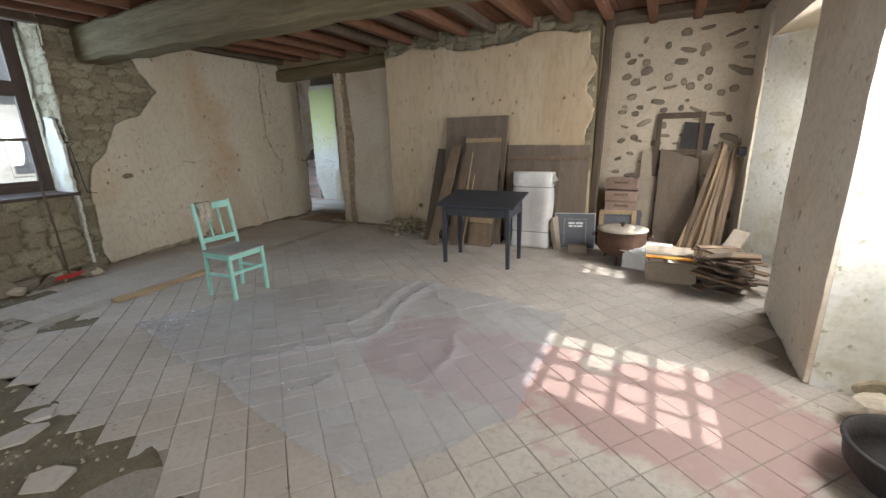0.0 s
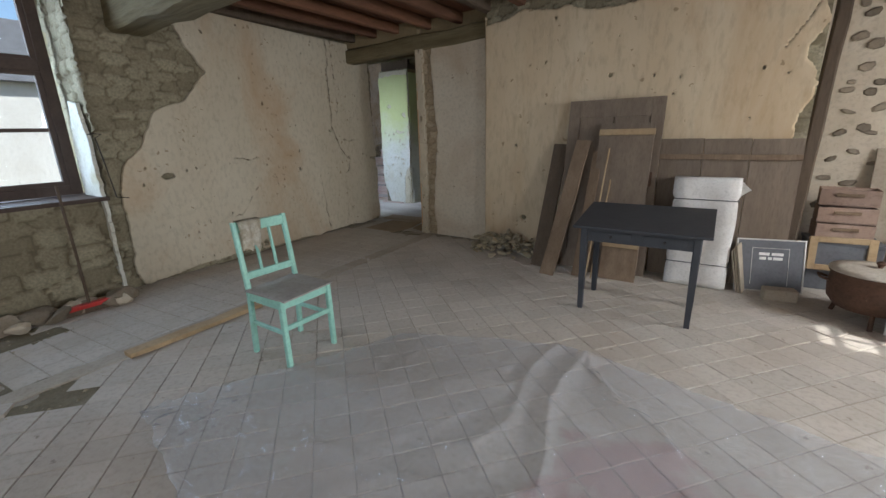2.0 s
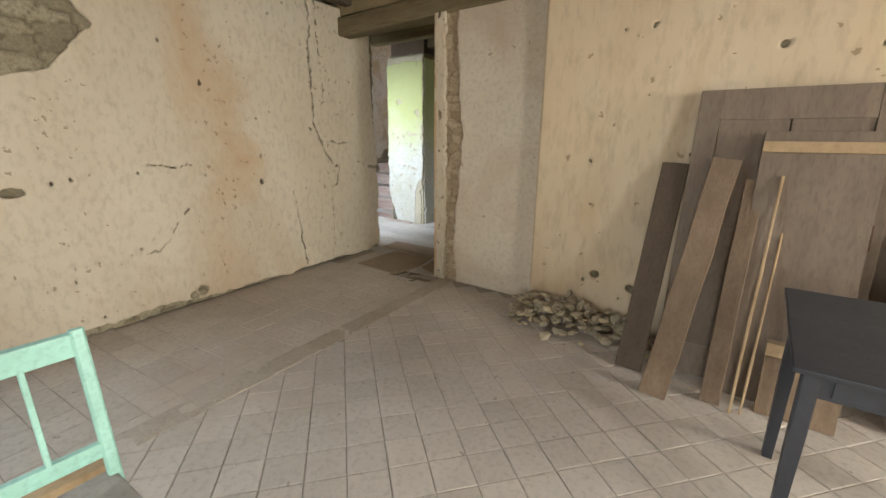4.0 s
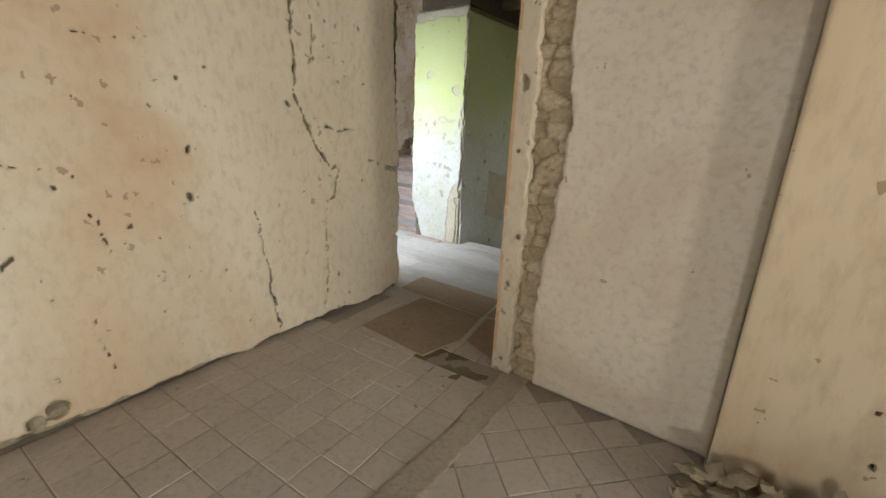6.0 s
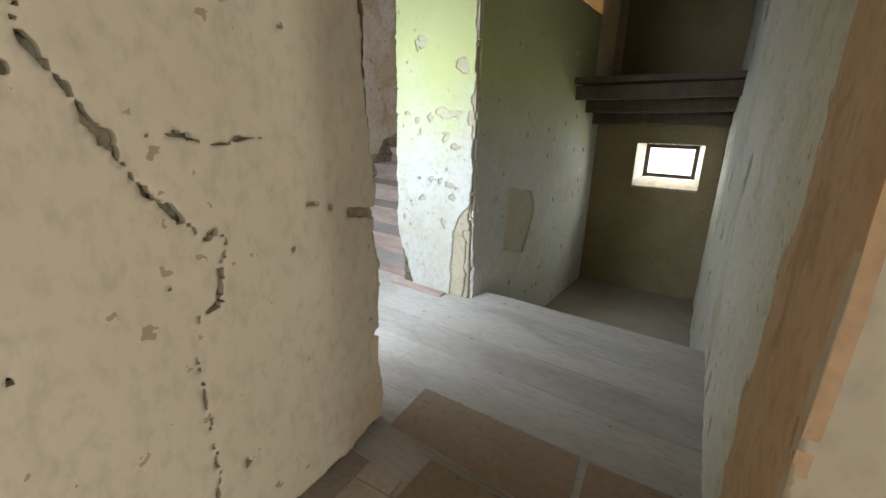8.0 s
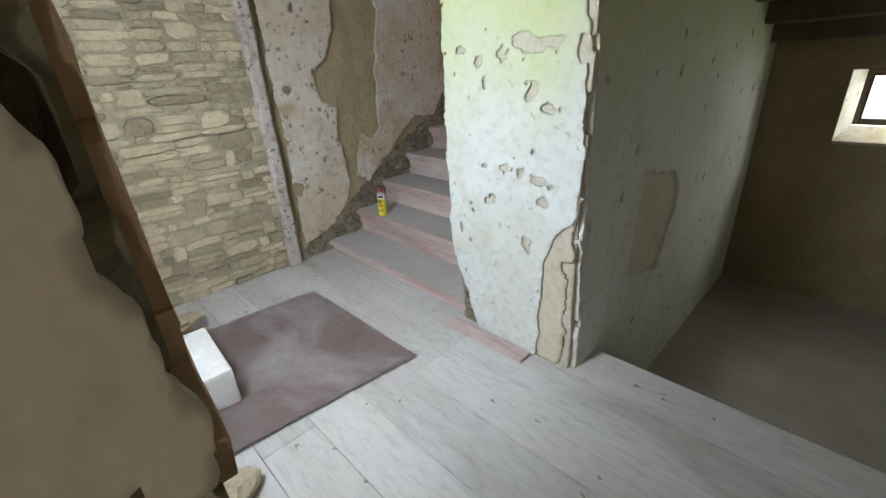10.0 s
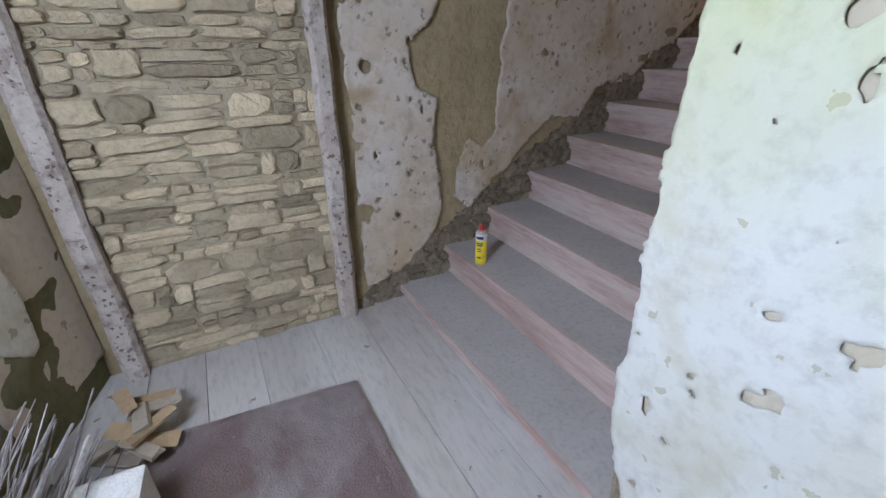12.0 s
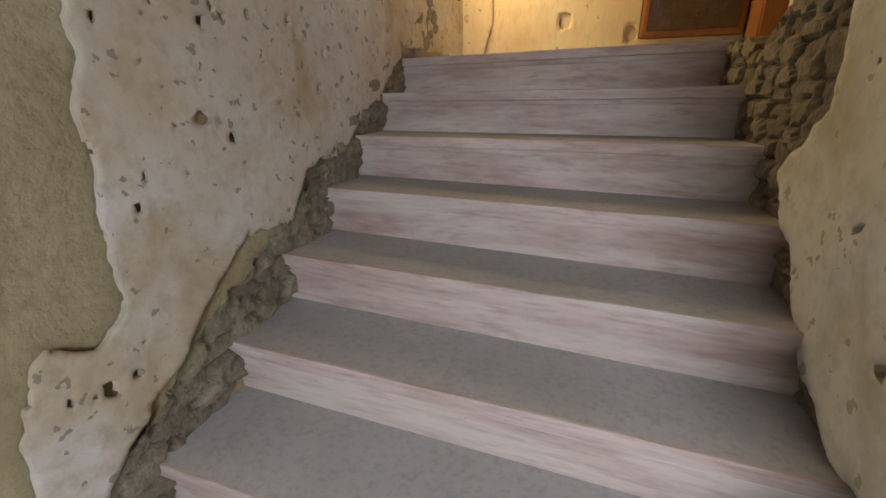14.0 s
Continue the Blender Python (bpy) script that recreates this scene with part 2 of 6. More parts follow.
BLACKIRON = material("black_cast_iron", (0.035, 0.033, 0.032), (0.06, 0.05, 0.045), rough=0.6, metal=0.4, scale=5, fine=50, contrast=0.8, bump=0.3)
SLATE = material("grey_slate_panel", (0.15, 0.155, 0.165), (0.12, 0.12, 0.13), rough=0.6, scale=4, fine=40, contrast=0.6, bump=0.15)
ALU = material("pale_metal_edge", (0.6, 0.58, 0.54), rough=0.45, metal=0.6, scale=5, contrast=0.4, bump=0.1)
PAPER = material("white_paper", (0.78, 0.77, 0.74), (0.7, 0.68, 0.64), scale=6, contrast=0.4, bump=0.1)
CARD = material("grey_brown_cardboard", (0.42, 0.36, 0.28), (0.35, 0.29, 0.22), scale=4, fine=50, contrast=0.6, bump=0.15)
RUG = material("dusty_maroon_rug", (0.30, 0.205, 0.185), (0.40, 0.32, 0.30), scale=2.5, fine=120, contrast=0.7, bump=0.9, stain=(0.57, 0.52, 0.50), stain_at=0.455, stain_scale=1.6, speckle=(22, 0.16, (0.5, 0.46, 0.45)))
BLOCK = material("white_aerated_block", (0.76, 0.74, 0.70), (0.68, 0.65, 0.60), scale=8, fine=90, contrast=0.5, bump=0.6)
TWIG = material("grey_dry_twig", (0.46, 0.43, 0.42), (0.16, 0.135, 0.12), scale=12, fine=60, contrast=0.9, bump=0.4, island=0.45)
YELLOW = material("yellow_can_paint", (0.80, 0.66, 0.02), (0.74, 0.60, 0.02), rough=0.3, scale=20, contrast=0.3, bump=0.0, spec=0.6)
RED = material("red_plastic", (0.52, 0.035, 0.03), (0.45, 0.03, 0.025), rough=0.4, scale=20, contrast=0.3, bump=0.0)
BLUE = material("dark_blue_print", (0.03, 0.04, 0.10), rough=0.4, scale=20, contrast=0.3, bump=0.0)
WINWOOD = material("brown_window_paint", (0.085, 0.058, 0.045), (0.06, 0.04, 0.032), rough=0.6, scale=5, fine=40, contrast=0.8, bump=0.3)
LEAF = material("foliage", (0.09, 0.15, 0.04), (0.05, 0.09, 0.02), scale=3, fine=20, contrast=0.9, bump=0.0, island=0.4)
GROUND = material("grass_and_gravel", (0.20, 0.21, 0.12), (0.30, 0.27, 0.21), scale=0.3, fine=8, contrast=0.9, bump=0.5)
RENDERWALL = material("white_rendered_facade", (0.72, 0.70, 0.66), (0.62, 0.59, 0.54), scale=0.8, fine=12, contrast=0.6, bump=0.2)
ROOFSLATE = material("roof_slate", (0.17, 0.17, 0.18), (0.13, 0.13, 0.135), scale=3, fine=20, contrast=0.7, bump=0.3)
ORANGE = material("orange_brown_lacquer", (0.30, 0.12, 0.04), (0.20, 0.075, 0.03), rough=0.4, scale=3, fine=25, contrast=0.8, bump=0.15, stretch=(3, 3, 0.5))


def plain_glass(name, gloss=0.12, tint=(0.95, 0.97, 0.97), rough=0.03):
    m = bpy.data.materials.new(name)
    m.use_nodes = True
    n, l = m.node_tree.nodes, m.node_tree.links
    out = n["Material Output"]
    tr, gl, mx = n.new("ShaderNodeBsdfTransparent"), n.new("ShaderNodeBsdfGlossy"), n.new("ShaderNodeMixShader")
    tr.inputs[0].default_value = (*tint, 1)
    gl.inputs["Roughness"].default_value = rough
    mx.inputs[0].default_value = gloss
    l.new(tr.outputs[0], mx.inputs[1])
    l.new(gl.outputs[0], mx.inputs[2])
    l.new(mx.outputs[0], out.inputs[0])
    return m


GLASS = plain_glass("window_glass", 0.06)


def film_material():
    m = bpy.data.materials.new("clear_plastic_film")
    m.use_nodes = True
    n, l = m.node_tree.nodes, m.node_tree.links
    b, out = n["Principled BSDF"], n["Material Output"]
    b.inputs["Base Color"].default_value = (0.62, 0.64, 0.69, 1)
    b.inputs["Roughness"].default_value, b.inputs["Specular IOR Level"].default_value = 0.07, 1.0
    tr, mx = n.new("ShaderNodeBsdfTransparent"), n.new("ShaderNodeMixShader")
    mx.inputs[0].default_value = 0.33
    geo, tx, bp = n.new("ShaderNodeNewGeometry"), n.new("ShaderNodeTexNoise"), n.new("ShaderNodeBump")
    tx.inputs["Scale"].default_value, tx.inputs["Detail"].default_value, tx.inputs["Distortion"].default_value = 11.0, 3.0, 1.5
    bp.inputs["Strength"].default_value, bp.inputs["Distance"].default_value = 0.7, 0.03
    l.new(geo.outputs["Position"], tx.inputs["Vector"])
    l.new(tx.outputs[0], bp.inputs["Height"])
    l.new(bp.outputs[0], b.inputs["Normal"])
    l.new(tr.outputs[0], mx.inputs[1])
    l.new(b.outputs[0], mx.inputs[2])
    l.new(mx.outputs[0], out.inputs[0])
    return m


FILM = film_material()


def green_bounce(m, z0, z1, colour):
    """Green light painted into the upper part of a wall's colour: it grows in from z0 and covers most of it at z1, in
    patches.
    """
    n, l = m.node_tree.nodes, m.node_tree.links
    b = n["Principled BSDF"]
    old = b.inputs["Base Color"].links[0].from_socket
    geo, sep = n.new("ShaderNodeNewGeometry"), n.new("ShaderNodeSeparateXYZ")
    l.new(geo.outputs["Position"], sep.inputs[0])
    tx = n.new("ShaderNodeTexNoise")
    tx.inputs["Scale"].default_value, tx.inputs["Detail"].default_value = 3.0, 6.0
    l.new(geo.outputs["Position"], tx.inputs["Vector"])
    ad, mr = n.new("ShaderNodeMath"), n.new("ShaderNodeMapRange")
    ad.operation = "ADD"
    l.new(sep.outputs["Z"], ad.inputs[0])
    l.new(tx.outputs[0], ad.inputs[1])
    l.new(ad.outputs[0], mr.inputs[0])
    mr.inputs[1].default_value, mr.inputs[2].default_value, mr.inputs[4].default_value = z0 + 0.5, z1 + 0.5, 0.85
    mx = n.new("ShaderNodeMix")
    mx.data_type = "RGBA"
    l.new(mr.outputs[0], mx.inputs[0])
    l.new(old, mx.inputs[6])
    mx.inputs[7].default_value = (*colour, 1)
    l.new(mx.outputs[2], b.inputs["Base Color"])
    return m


# Green light off the foliage is painted into the upper limewash.
PIERWASH = green_bounce(material("flaking_limewash_with_green_light", (0.62, 0.63, 0.61), (0.53, 0.52, 0.44), scale=1.6, fine=26, contrast=0.8, stain=(0.45, 0.42, 0.29), stain_at=0.58, stain_scale=2.4, bump=0.2, speckle=(17, 0.25, (0.38, 0.35, 0.24))), 1.08, 1.9, (0.46, 0.50, 0.20))


def paint_spill(m, ovals, colour):
    """A faded paint spill on the floor: ragged ovals (x, y, half length, half width)."""
    n, l = m.node_tree.nodes, m.node_tree.links
    b = n["Principled BSDF"]
    old = b.inputs["Base Color"].links[0].from_socket
    geo, tx = n.new("ShaderNodeNewGeometry"), n.new("ShaderNodeTexNoise")
    tx.inputs["Scale"].default_value, tx.inputs["Detail"].default_value = 2.6, 8.0
    l.new(geo.outputs["Position"], tx.inputs["Vector"])
    fac = None
    for x, y, p, q in ovals:
        mp, ln = n.new("ShaderNodeMapping"), n.new("ShaderNodeVectorMath")
        mp.vector_type, ln.operation = "TEXTURE", "LENGTH"
        mp.inputs["Location"].default_value, mp.inputs["Scale"].default_value = (x, y, 0), (p, q, 1)
        l.new(geo.outputs["Position"], mp.inputs["Vector"])
        l.new(mp.outputs[0], ln.inputs[0])
        if fac is None:
            fac = ln.outputs["Value"]
        else:
            lo = n.new("ShaderNodeMath")
            lo.operation = "MINIMUM"
            l.new(fac, lo.inputs[0])
            l.new(ln.outputs["Value"], lo.inputs[1])
            fac = lo.outputs[0]
    ad, mr, mx = n.new("ShaderNodeMath"), n.new("ShaderNodeMapRange"), n.new("ShaderNodeMix")
    ad.operation, ad.inputs[1].default_value = "MULTIPLY_ADD", 2.2
    l.new(tx.outputs[0], ad.inputs[0])
    l.new(fac, ad.inputs[2])
    l.new(ad.outputs[0], mr.inputs[0])
    mr.inputs[1].default_value, mr.inputs[2].default_value, mr.inputs[3].default_value, mr.inputs[4].default_value = 2.0, 2.2, 0.85, 0.0
    mx.data_type = "RGBA"
    l.new(mr.outputs[0], mx.inputs[0])
    l.new(old, mx.inputs[6])
    mx.inputs[7].default_value = (*colour, 1)
    l.new(mx.outputs[2], b.inputs["Base Color"])


paint_spill(TILE, ((-1.2, 2.42, 0.68, 0.50), (0.15, 2.35, 1.0, 0.48)), (0.40, 0.265, 0.24))


# ---- building helpers ----
def obj(name, bm, mat, parent=None, label="", category="", kind="", group="", smooth=False):
    me = bpy.data.meshes.new(name)
    bm.normal_update()
    bm.to_mesh(me)
    bm.free()
    if smooth:
        me.polygons.foreach_set("use_smooth", [True] * len(me.polygons))
    me.materials.append(mat)
    ob = new(name, me)
    ob.parent = parent
    return tagged(ob, label, category, group, kind)


def part(name, bm, mat, parent, label="", smooth=False):
    return obj(name, bm, mat, parent, label, smooth=smooth)


def thing(name, m, label, category, group=""):
    e = new(name)
    e.matrix_world = m
    e.empty_display_size = 0.1
    return tagged(e, label, category, group)


def setting(name, label, category):
    return tagged(new(name), label, category, kind="structure")


def add_box(bm, lo, hi, bevel=0.0, m=None, jitter=0.0):
    c = [(a + b) / 2 for a, b in zip(lo, hi)]
    s = [abs(b - a) for a, b in zip(lo, hi)]
    mt = Matrix.Translation(c) @ Matrix.Diagonal((*s, 1))
    r = bmesh.ops.create_cube(bm, size=1, matrix=(m @ mt) if m else mt)
    vs = r["verts"]
    if jitter:
        for v in vs:
            v.co += Vector([random.uniform(-jitter, jitter) for _ in range(3)])
    if bevel:
        es = list({e for v in vs for e in v.link_edges})
        bmesh.ops.bevel(bm, geom=es, offset=bevel, segments=2, affect="EDGES", profile=0.6)
    return bm


def box(lo, hi, bevel=0.0, m=None, jitter=0.0):
    return add_box(bmesh.new(), lo, hi, bevel, m, jitter)


def prism(points, z0, z1):
    """A polygon in plan, raised from z0 to z1."""
    bm = bmesh.new()
    vs = [bm.verts.new((x, y, z0)) for x, y in points]
    f = bm.faces.new(vs)
    top = bmesh.ops.extrude_face_region(bm, geom=[f])["geom"]
    bmesh.ops.translate(bm, vec=(0, 0, z1 - z0), verts=[g for g in top if isinstance(g, bmesh.types.BMVert)])
    bmesh.ops.recalc_face_normals(bm, faces=bm.faces)
    return bm


def beam(bm, a, b, w, h, bevel=0.006, segs=1, wob=0.0, roll=0.0):
    """A squared timber from a to b, w wide and h high, with a little waviness."""
    a, b = Vector(a), Vector(b)
    d = (b - a).normalized()
    up = Vector((0, 0, 1)) if abs(d.z) < 0.9 else Vector((0, 1, 0))
    side = d.cross(up).normalized()
    up = side.cross(d)
    if roll:
        rm = Matrix.Rotation(radians(roll), 3, d)
        side, up = rm @ side, rm @ up
    rings = []
    for i in range(segs + 1):
        p = a.lerp(b, i / segs) + side * random.uniform(-wob, wob) + up * random.uniform(-wob, wob)
        ws, hs = w / 2 + random.uniform(-wob, wob) * 0.5, h / 2 + random.uniform(-wob, wob) * 0.5
        c = min(bevel, ws * 0.4, hs * 0.4)
        ring = [(-ws + c, -hs), (ws - c, -hs), (ws, -hs + c), (ws, hs - c), (ws - c, hs), (-ws + c, hs), (-ws, hs - c), (-ws, -hs + c)]
        rings.append([bm.verts.new(p + side * x + up * y) for x, y in ring])
    for r0, r1 in zip(rings, rings[1:]):
        for k in range(8):
            bm.faces.new((r0[k], r0[(k + 1) % 8], r1[(k + 1) % 8], r1[k]))
    bm.faces.new(rings[0])
    bm.faces.new(rings[-1][::-1])
    bmesh.ops.recalc_face_normals(bm, faces=bm.faces)
    return bm


def lathe(profile, segs=28, bm=None, m=None):
    bm = bm or bmesh.new()
    rings = []
    for r, z in profile:
        ring = []
        for k in range(segs):
            a = 2 * math.pi * k / segs
            p = Vector((r * math.cos(a), r * math.sin(a), z))
            ring.append(bm.verts.new(m @ p if m else p))
        rings.append(ring)
    for r0, r1 in zip(rings, rings[1:]):
        for k in range(segs):
            bm.faces.new((r0[k], r0[(k + 1) % segs], r1[(k + 1) % segs], r1[k]))
    bm.faces.new(rings[0][::-1])
    bm.faces.new(rings[-1])
    return bm


def tube(bm, pts, r, segs=6, taper=1.0):
    pts = [Vector(p) for p in pts]
    rings = []
    for i, p in enumerate(pts):
        d = (pts[min(i + 1, len(pts) - 1)] - pts[max(i - 1, 0)]).normalized()
        s = d.cross(Vector((0, 0, 1)) if abs(d.z) < 0.95 else Vector((1, 0, 0))).normalized()
        u = s.cross(d)
        rr = r * (1 + (taper - 1) * i / (len(pts) - 1))
        rings.append([bm.verts.new(p + (s * math.cos(2 * math.pi * k / segs) + u * math.sin(2 * math.pi * k / segs)) * rr) for k in range(segs)])
    for r0, r1 in zip(rings, rings[1:]):
        for k in range(segs):
            bm.faces.new((r0[k], r0[(k + 1) % segs], r1[(k + 1) % segs], r1[k]))
    bm.faces.new(rings[0][::-1])
    bm.faces.new(rings[-1])
    return bm


def rock(bm, c, size, seed, flat=1.0, m=None, sub=2):
    r = bmesh.ops.create_icosphere(bm, subdivisions=sub, radius=1)
    rng = random.Random(seed)
    off = Vector((rng.uniform(0, 50), rng.uniform(0, 50), rng.uniform(0, 50)))
    rot = Euler((rng.uniform(-0.3, 0.3), rng.uniform(-0.3, 0.3), rng.uniform(0, 6))).to_matrix()
    planes = [(Vector((rng.uniform(-1, 1), rng.uniform(-1, 1), rng.uniform(-1, 1))).normalized(), rng.uniform(0.45, 0.8)) for _ in range(7)]
    for v in r["verts"]:
        p = v.co.copy()
        for nn, d in planes:
            e = p.dot(nn) - d
            if e > 0:
                p -= nn * e
        p *= 1 + 0.12 * noise.noise(v.co * 2.5 + off)
        p = rot @ Vector((p.x * size[0], p.y * size[1], p.z * size[2]))
        v.co = Vector(c) + p
    return bm


def sheet(name, origin, U, V, w, h, cell, mat, parent=None, keep=None, thick=0.02, relief=0.006, rscale=1.2, seed=1, height=None, label="", kind="", tone=None, smooth=True):
    """A gridded layer w by h on axes U and V from origin, facing U x V. keep(u, v) is above nought where the layer is still there;
    its broken edge follows that line and is closed back by thick."""
    O, U, V = np.array(origin, float), np.array(U, float), np.array(V, float)
    N = np.cross(U, V)
    nu, nv = max(2, int(round(w / cell))), max(2, int(round(h / cell)))
    uu, vv = np.meshgrid(np.linspace(0, w, nu + 1), np.linspace(0, h, nv + 1), indexing="ij")
    if keep is not None:
        k = keep(uu, vv)
        e = cell * 0.25
        gu, gv = (keep(uu + e, vv) - keep(uu - e, vv)) / (2 * e), (keep(uu, vv + e) - keep(uu, vv - e)) / (2 * e)
        g2 = gu * gu + gv * gv + 1e-6
        su, sv = -k * gu / g2, -k * gv / g2
        near = np.hypot(su, sv) < cell * 0.75
        lim = cell * 0.45
        inner = (uu > 1e-6) & (uu < w - 1e-6)
        inner2 = (vv > 1e-6) & (vv < h - 1e-6)
        nu_, nv_ = uu + np.where(near & inner, np.clip(su, -lim, lim), 0), vv + np.where(near & inner2, np.clip(sv, -lim, lim), 0)
        cu, cv = (uu[:-1, :-1] + uu[1:, 1:]) / 2, (vv[:-1, :-1] + vv[1:, 1:]) / 2
        mask = keep(cu, cv) > 0
        uu, vv = nu_, nv_
    else:
        mask = np.ones((nu, nv), bool)
    d = relief * 2 * fbm(uu * rscale + 11.3 * seed, vv * rscale, seed) + relief * 0.5 * fbm(uu * 9 + seed, vv * 9, seed + 3)
    if height is not None:
        d = d + height(uu, vv)
    P = O + uu[..., None] * U + vv[..., None] * V + d[..., None] * N
    idx = np.arange((nu + 1) * (nv + 1)).reshape(nu + 1, nv + 1)
    q = np.stack([idx[:-1, :-1], idx[1:, :-1], idx[1:, 1:], idx[:-1, 1:]], -1)[mask]
    verts = P.reshape(-1, 3)
    faces = q
    if thick:
        pad = np.zeros((nu + 2, nv + 2), bool)
        pad[1:-1, 1:-1] = mask
        back = verts - N * thick
        nb = len(verts)
        verts = np.concatenate([verts, back])
        sk = []
        for (du, dv), (a, b) in (((-1, 0), (0, 3)), ((1, 0), (2, 1)), ((0, -1), (1, 0)), ((0, 1), (3, 2))):
            nbm = pad[1 + du:nu + 1 + du, 1 + dv:nv + 1 + dv]
            qq = np.stack([idx[:-1, :-1], idx[1:, :-1], idx[1:, 1:], idx[:-1, 1:]], -1)[mask & ~nbm]
            sk.append(np.stack([qq[:, a], qq[:, b], qq[:, b] + nb, qq[:, a] + nb], -1))
        faces = np.concatenate([q] + sk)
    used = np.zeros(len(verts), bool)
    used[faces.ravel()] = True
    remap = np.cumsum(used) - 1
    me = bpy.data.meshes.new(name)
    me.from_pydata(verts[used].tolist(), [], remap[faces].tolist())
    if smooth:
        sm = np.zeros(len(faces), bool)
        sm[:len(q)] = True
        me.polygons.foreach_set("use_smooth", sm)
    if tone is not None:
        tv = np.tile(tone(uu, vv).ravel(), 2)[:len(used)][used]
        at = me.attributes.new("tone", "FLOAT", "POINT")
        at.data.foreach_set("value", tv.astype(np.float32))
    me.materials.append(mat)
    me.update()
    ob = new(name, me)
    ob.parent = parent
    return tagged(ob, label, kind=kind)


def rubble_height(sx, sy, seed, depth=0.03):
    def f(u, v):
        wu, wv = u + 0.05 * fbm(u * 4, v * 4, seed + 50), v + 0.04 * fbm(u * 4, v * 4, seed + 51)
        f1, f2, ident = worley(wu / sx, wv / sy, seed)
        e = np.clip((f2 - f1) / 0.22, 0, 1)
        return depth * (e * (2 - e)) * (0.4 + 0.8 * ident) + 0.012 * fbm(u * 14, v * 14, seed + 5)
    return f


def rubble_tone(sx, sy, seed):
    def f(u, v):
        wu, wv = u + 0.05 * fbm(u * 4, v * 4, seed + 50), v + 0.04 * fbm(u * 4, v * 4, seed + 51)
        f1, f2, ident = worley(wu / sx, wv / sy, seed)
        return np.where(f2 - f1 < 0.09, 0.0, 0.15 + 0.85 * ident)
    return f


def rubble(name, origin, U, V, w, h, seed, parent, sx=0.22, sy=0.1, cell=0.022, depth=0.035, mat=None):
    back = np.cross(np.array(U, float), np.array(V, float)) * depth * 1.15
    return sheet(name, np.array(origin, float) - back, U, V, w, h, cell, mat or RUBBLE, parent, thick=0.0, relief=0.01, seed=seed, height=rubble_height(sx, sy, seed, depth), tone=rubble_tone(sx, sy, seed))


def line_dist(u, v, pts):
    """Distance of (u, v) from the broken line through pts."""
    best = np.full(u.shape, 9.0)
    for (a, b), (c, d) in zip(pts, pts[1:]):
        L2 = (c - a) ** 2 + (d - b) ** 2
        t = np.clip(((u - a) * (c - a) + (v - b) * (d - b)) / L2, 0, 1)
        best = np.minimum(best, np.hypot(u - a - t * (c - a), v - b - t * (d - b)))
    return best


def poly_in(u, v, pts):
    """Signed distance from a closed outline, above nought inside it."""
    d = line_dist(u, v, list(pts) + [pts[0]])
    inside = np.zeros(u.shape, bool)
    for (a, b), (c, e) in zip(pts, list(pts[1:]) + [pts[0]]):
        if b != e:
            inside ^= ((v < b) != (v < e)) & (u < (c - a) * (v - b) / (e - b) + a)
    return np.where(inside, d, -d)


def blots(u, v, spots, seed, rough=0.02):
    """Above nought outside ragged round spots, each at (u, v) with its half width and half height."""
    best = np.full(u.shape, 1.0)
    for k, (a, b, p, q) in enumerate(spots):
        best = np.minimum(best, (np.hypot((u - a) / p, (v - b) / q) - 1) * min(p, q))
    return best + rough * 2 * fbm(u * 16, v * 16, seed, 3)


def ragged(u, v, seed, amp=0.06, f=5.0):
    return amp * 2 * fbm(u * f, v * f, seed, 4) + 0.022 * fbm(u * 26, v * 26, seed + 9, 3)


def pocks(u, v, seed, f=6.0, size=0.16, share=0.35):
    """Small knocked-out spots: above nought outside them."""
    wu, wv = u + 0.02 * fbm(u * 18, v * 18, seed + 2) * 2, v + 0.03 * fbm(u * 18, v * 18, seed + 3) * 2
    f1, f2, ident = worley(wu * f, wv * f * 0.8, seed)
    return np.where(ident < share, f1 - size * (0.3 + 0.7 * ident / share), 1.0) / f


# ---- main room: walls ----
Z3 = (0, 0, 1)
WX0, WY0, WX1, WY1 = -6.30, 2.55, -6.56, 6.66
wl = math.hypot(WX1 - WX0, WY1 - WY0)
wu_ = ((WX1 - WX0) / wl, (WY1 - WY0) / wl, 0)
west = setting("wall_west", "thick stone wall with cracked cream plaster", "wall")
part("masonry", prism([(WX0 - 0.08, WY0 + 0.08), (WX1 - 0.08, WY1 - 0.08), (-7.25, 6.58), (-7.25, 2.55)], -0.3, 3.1), EARTH, west)
rubble("exposed_masonry", (WX0 - 0.03, WY0, 0), wu_, Z3, wl - 0.02, 2.95, 4, west)


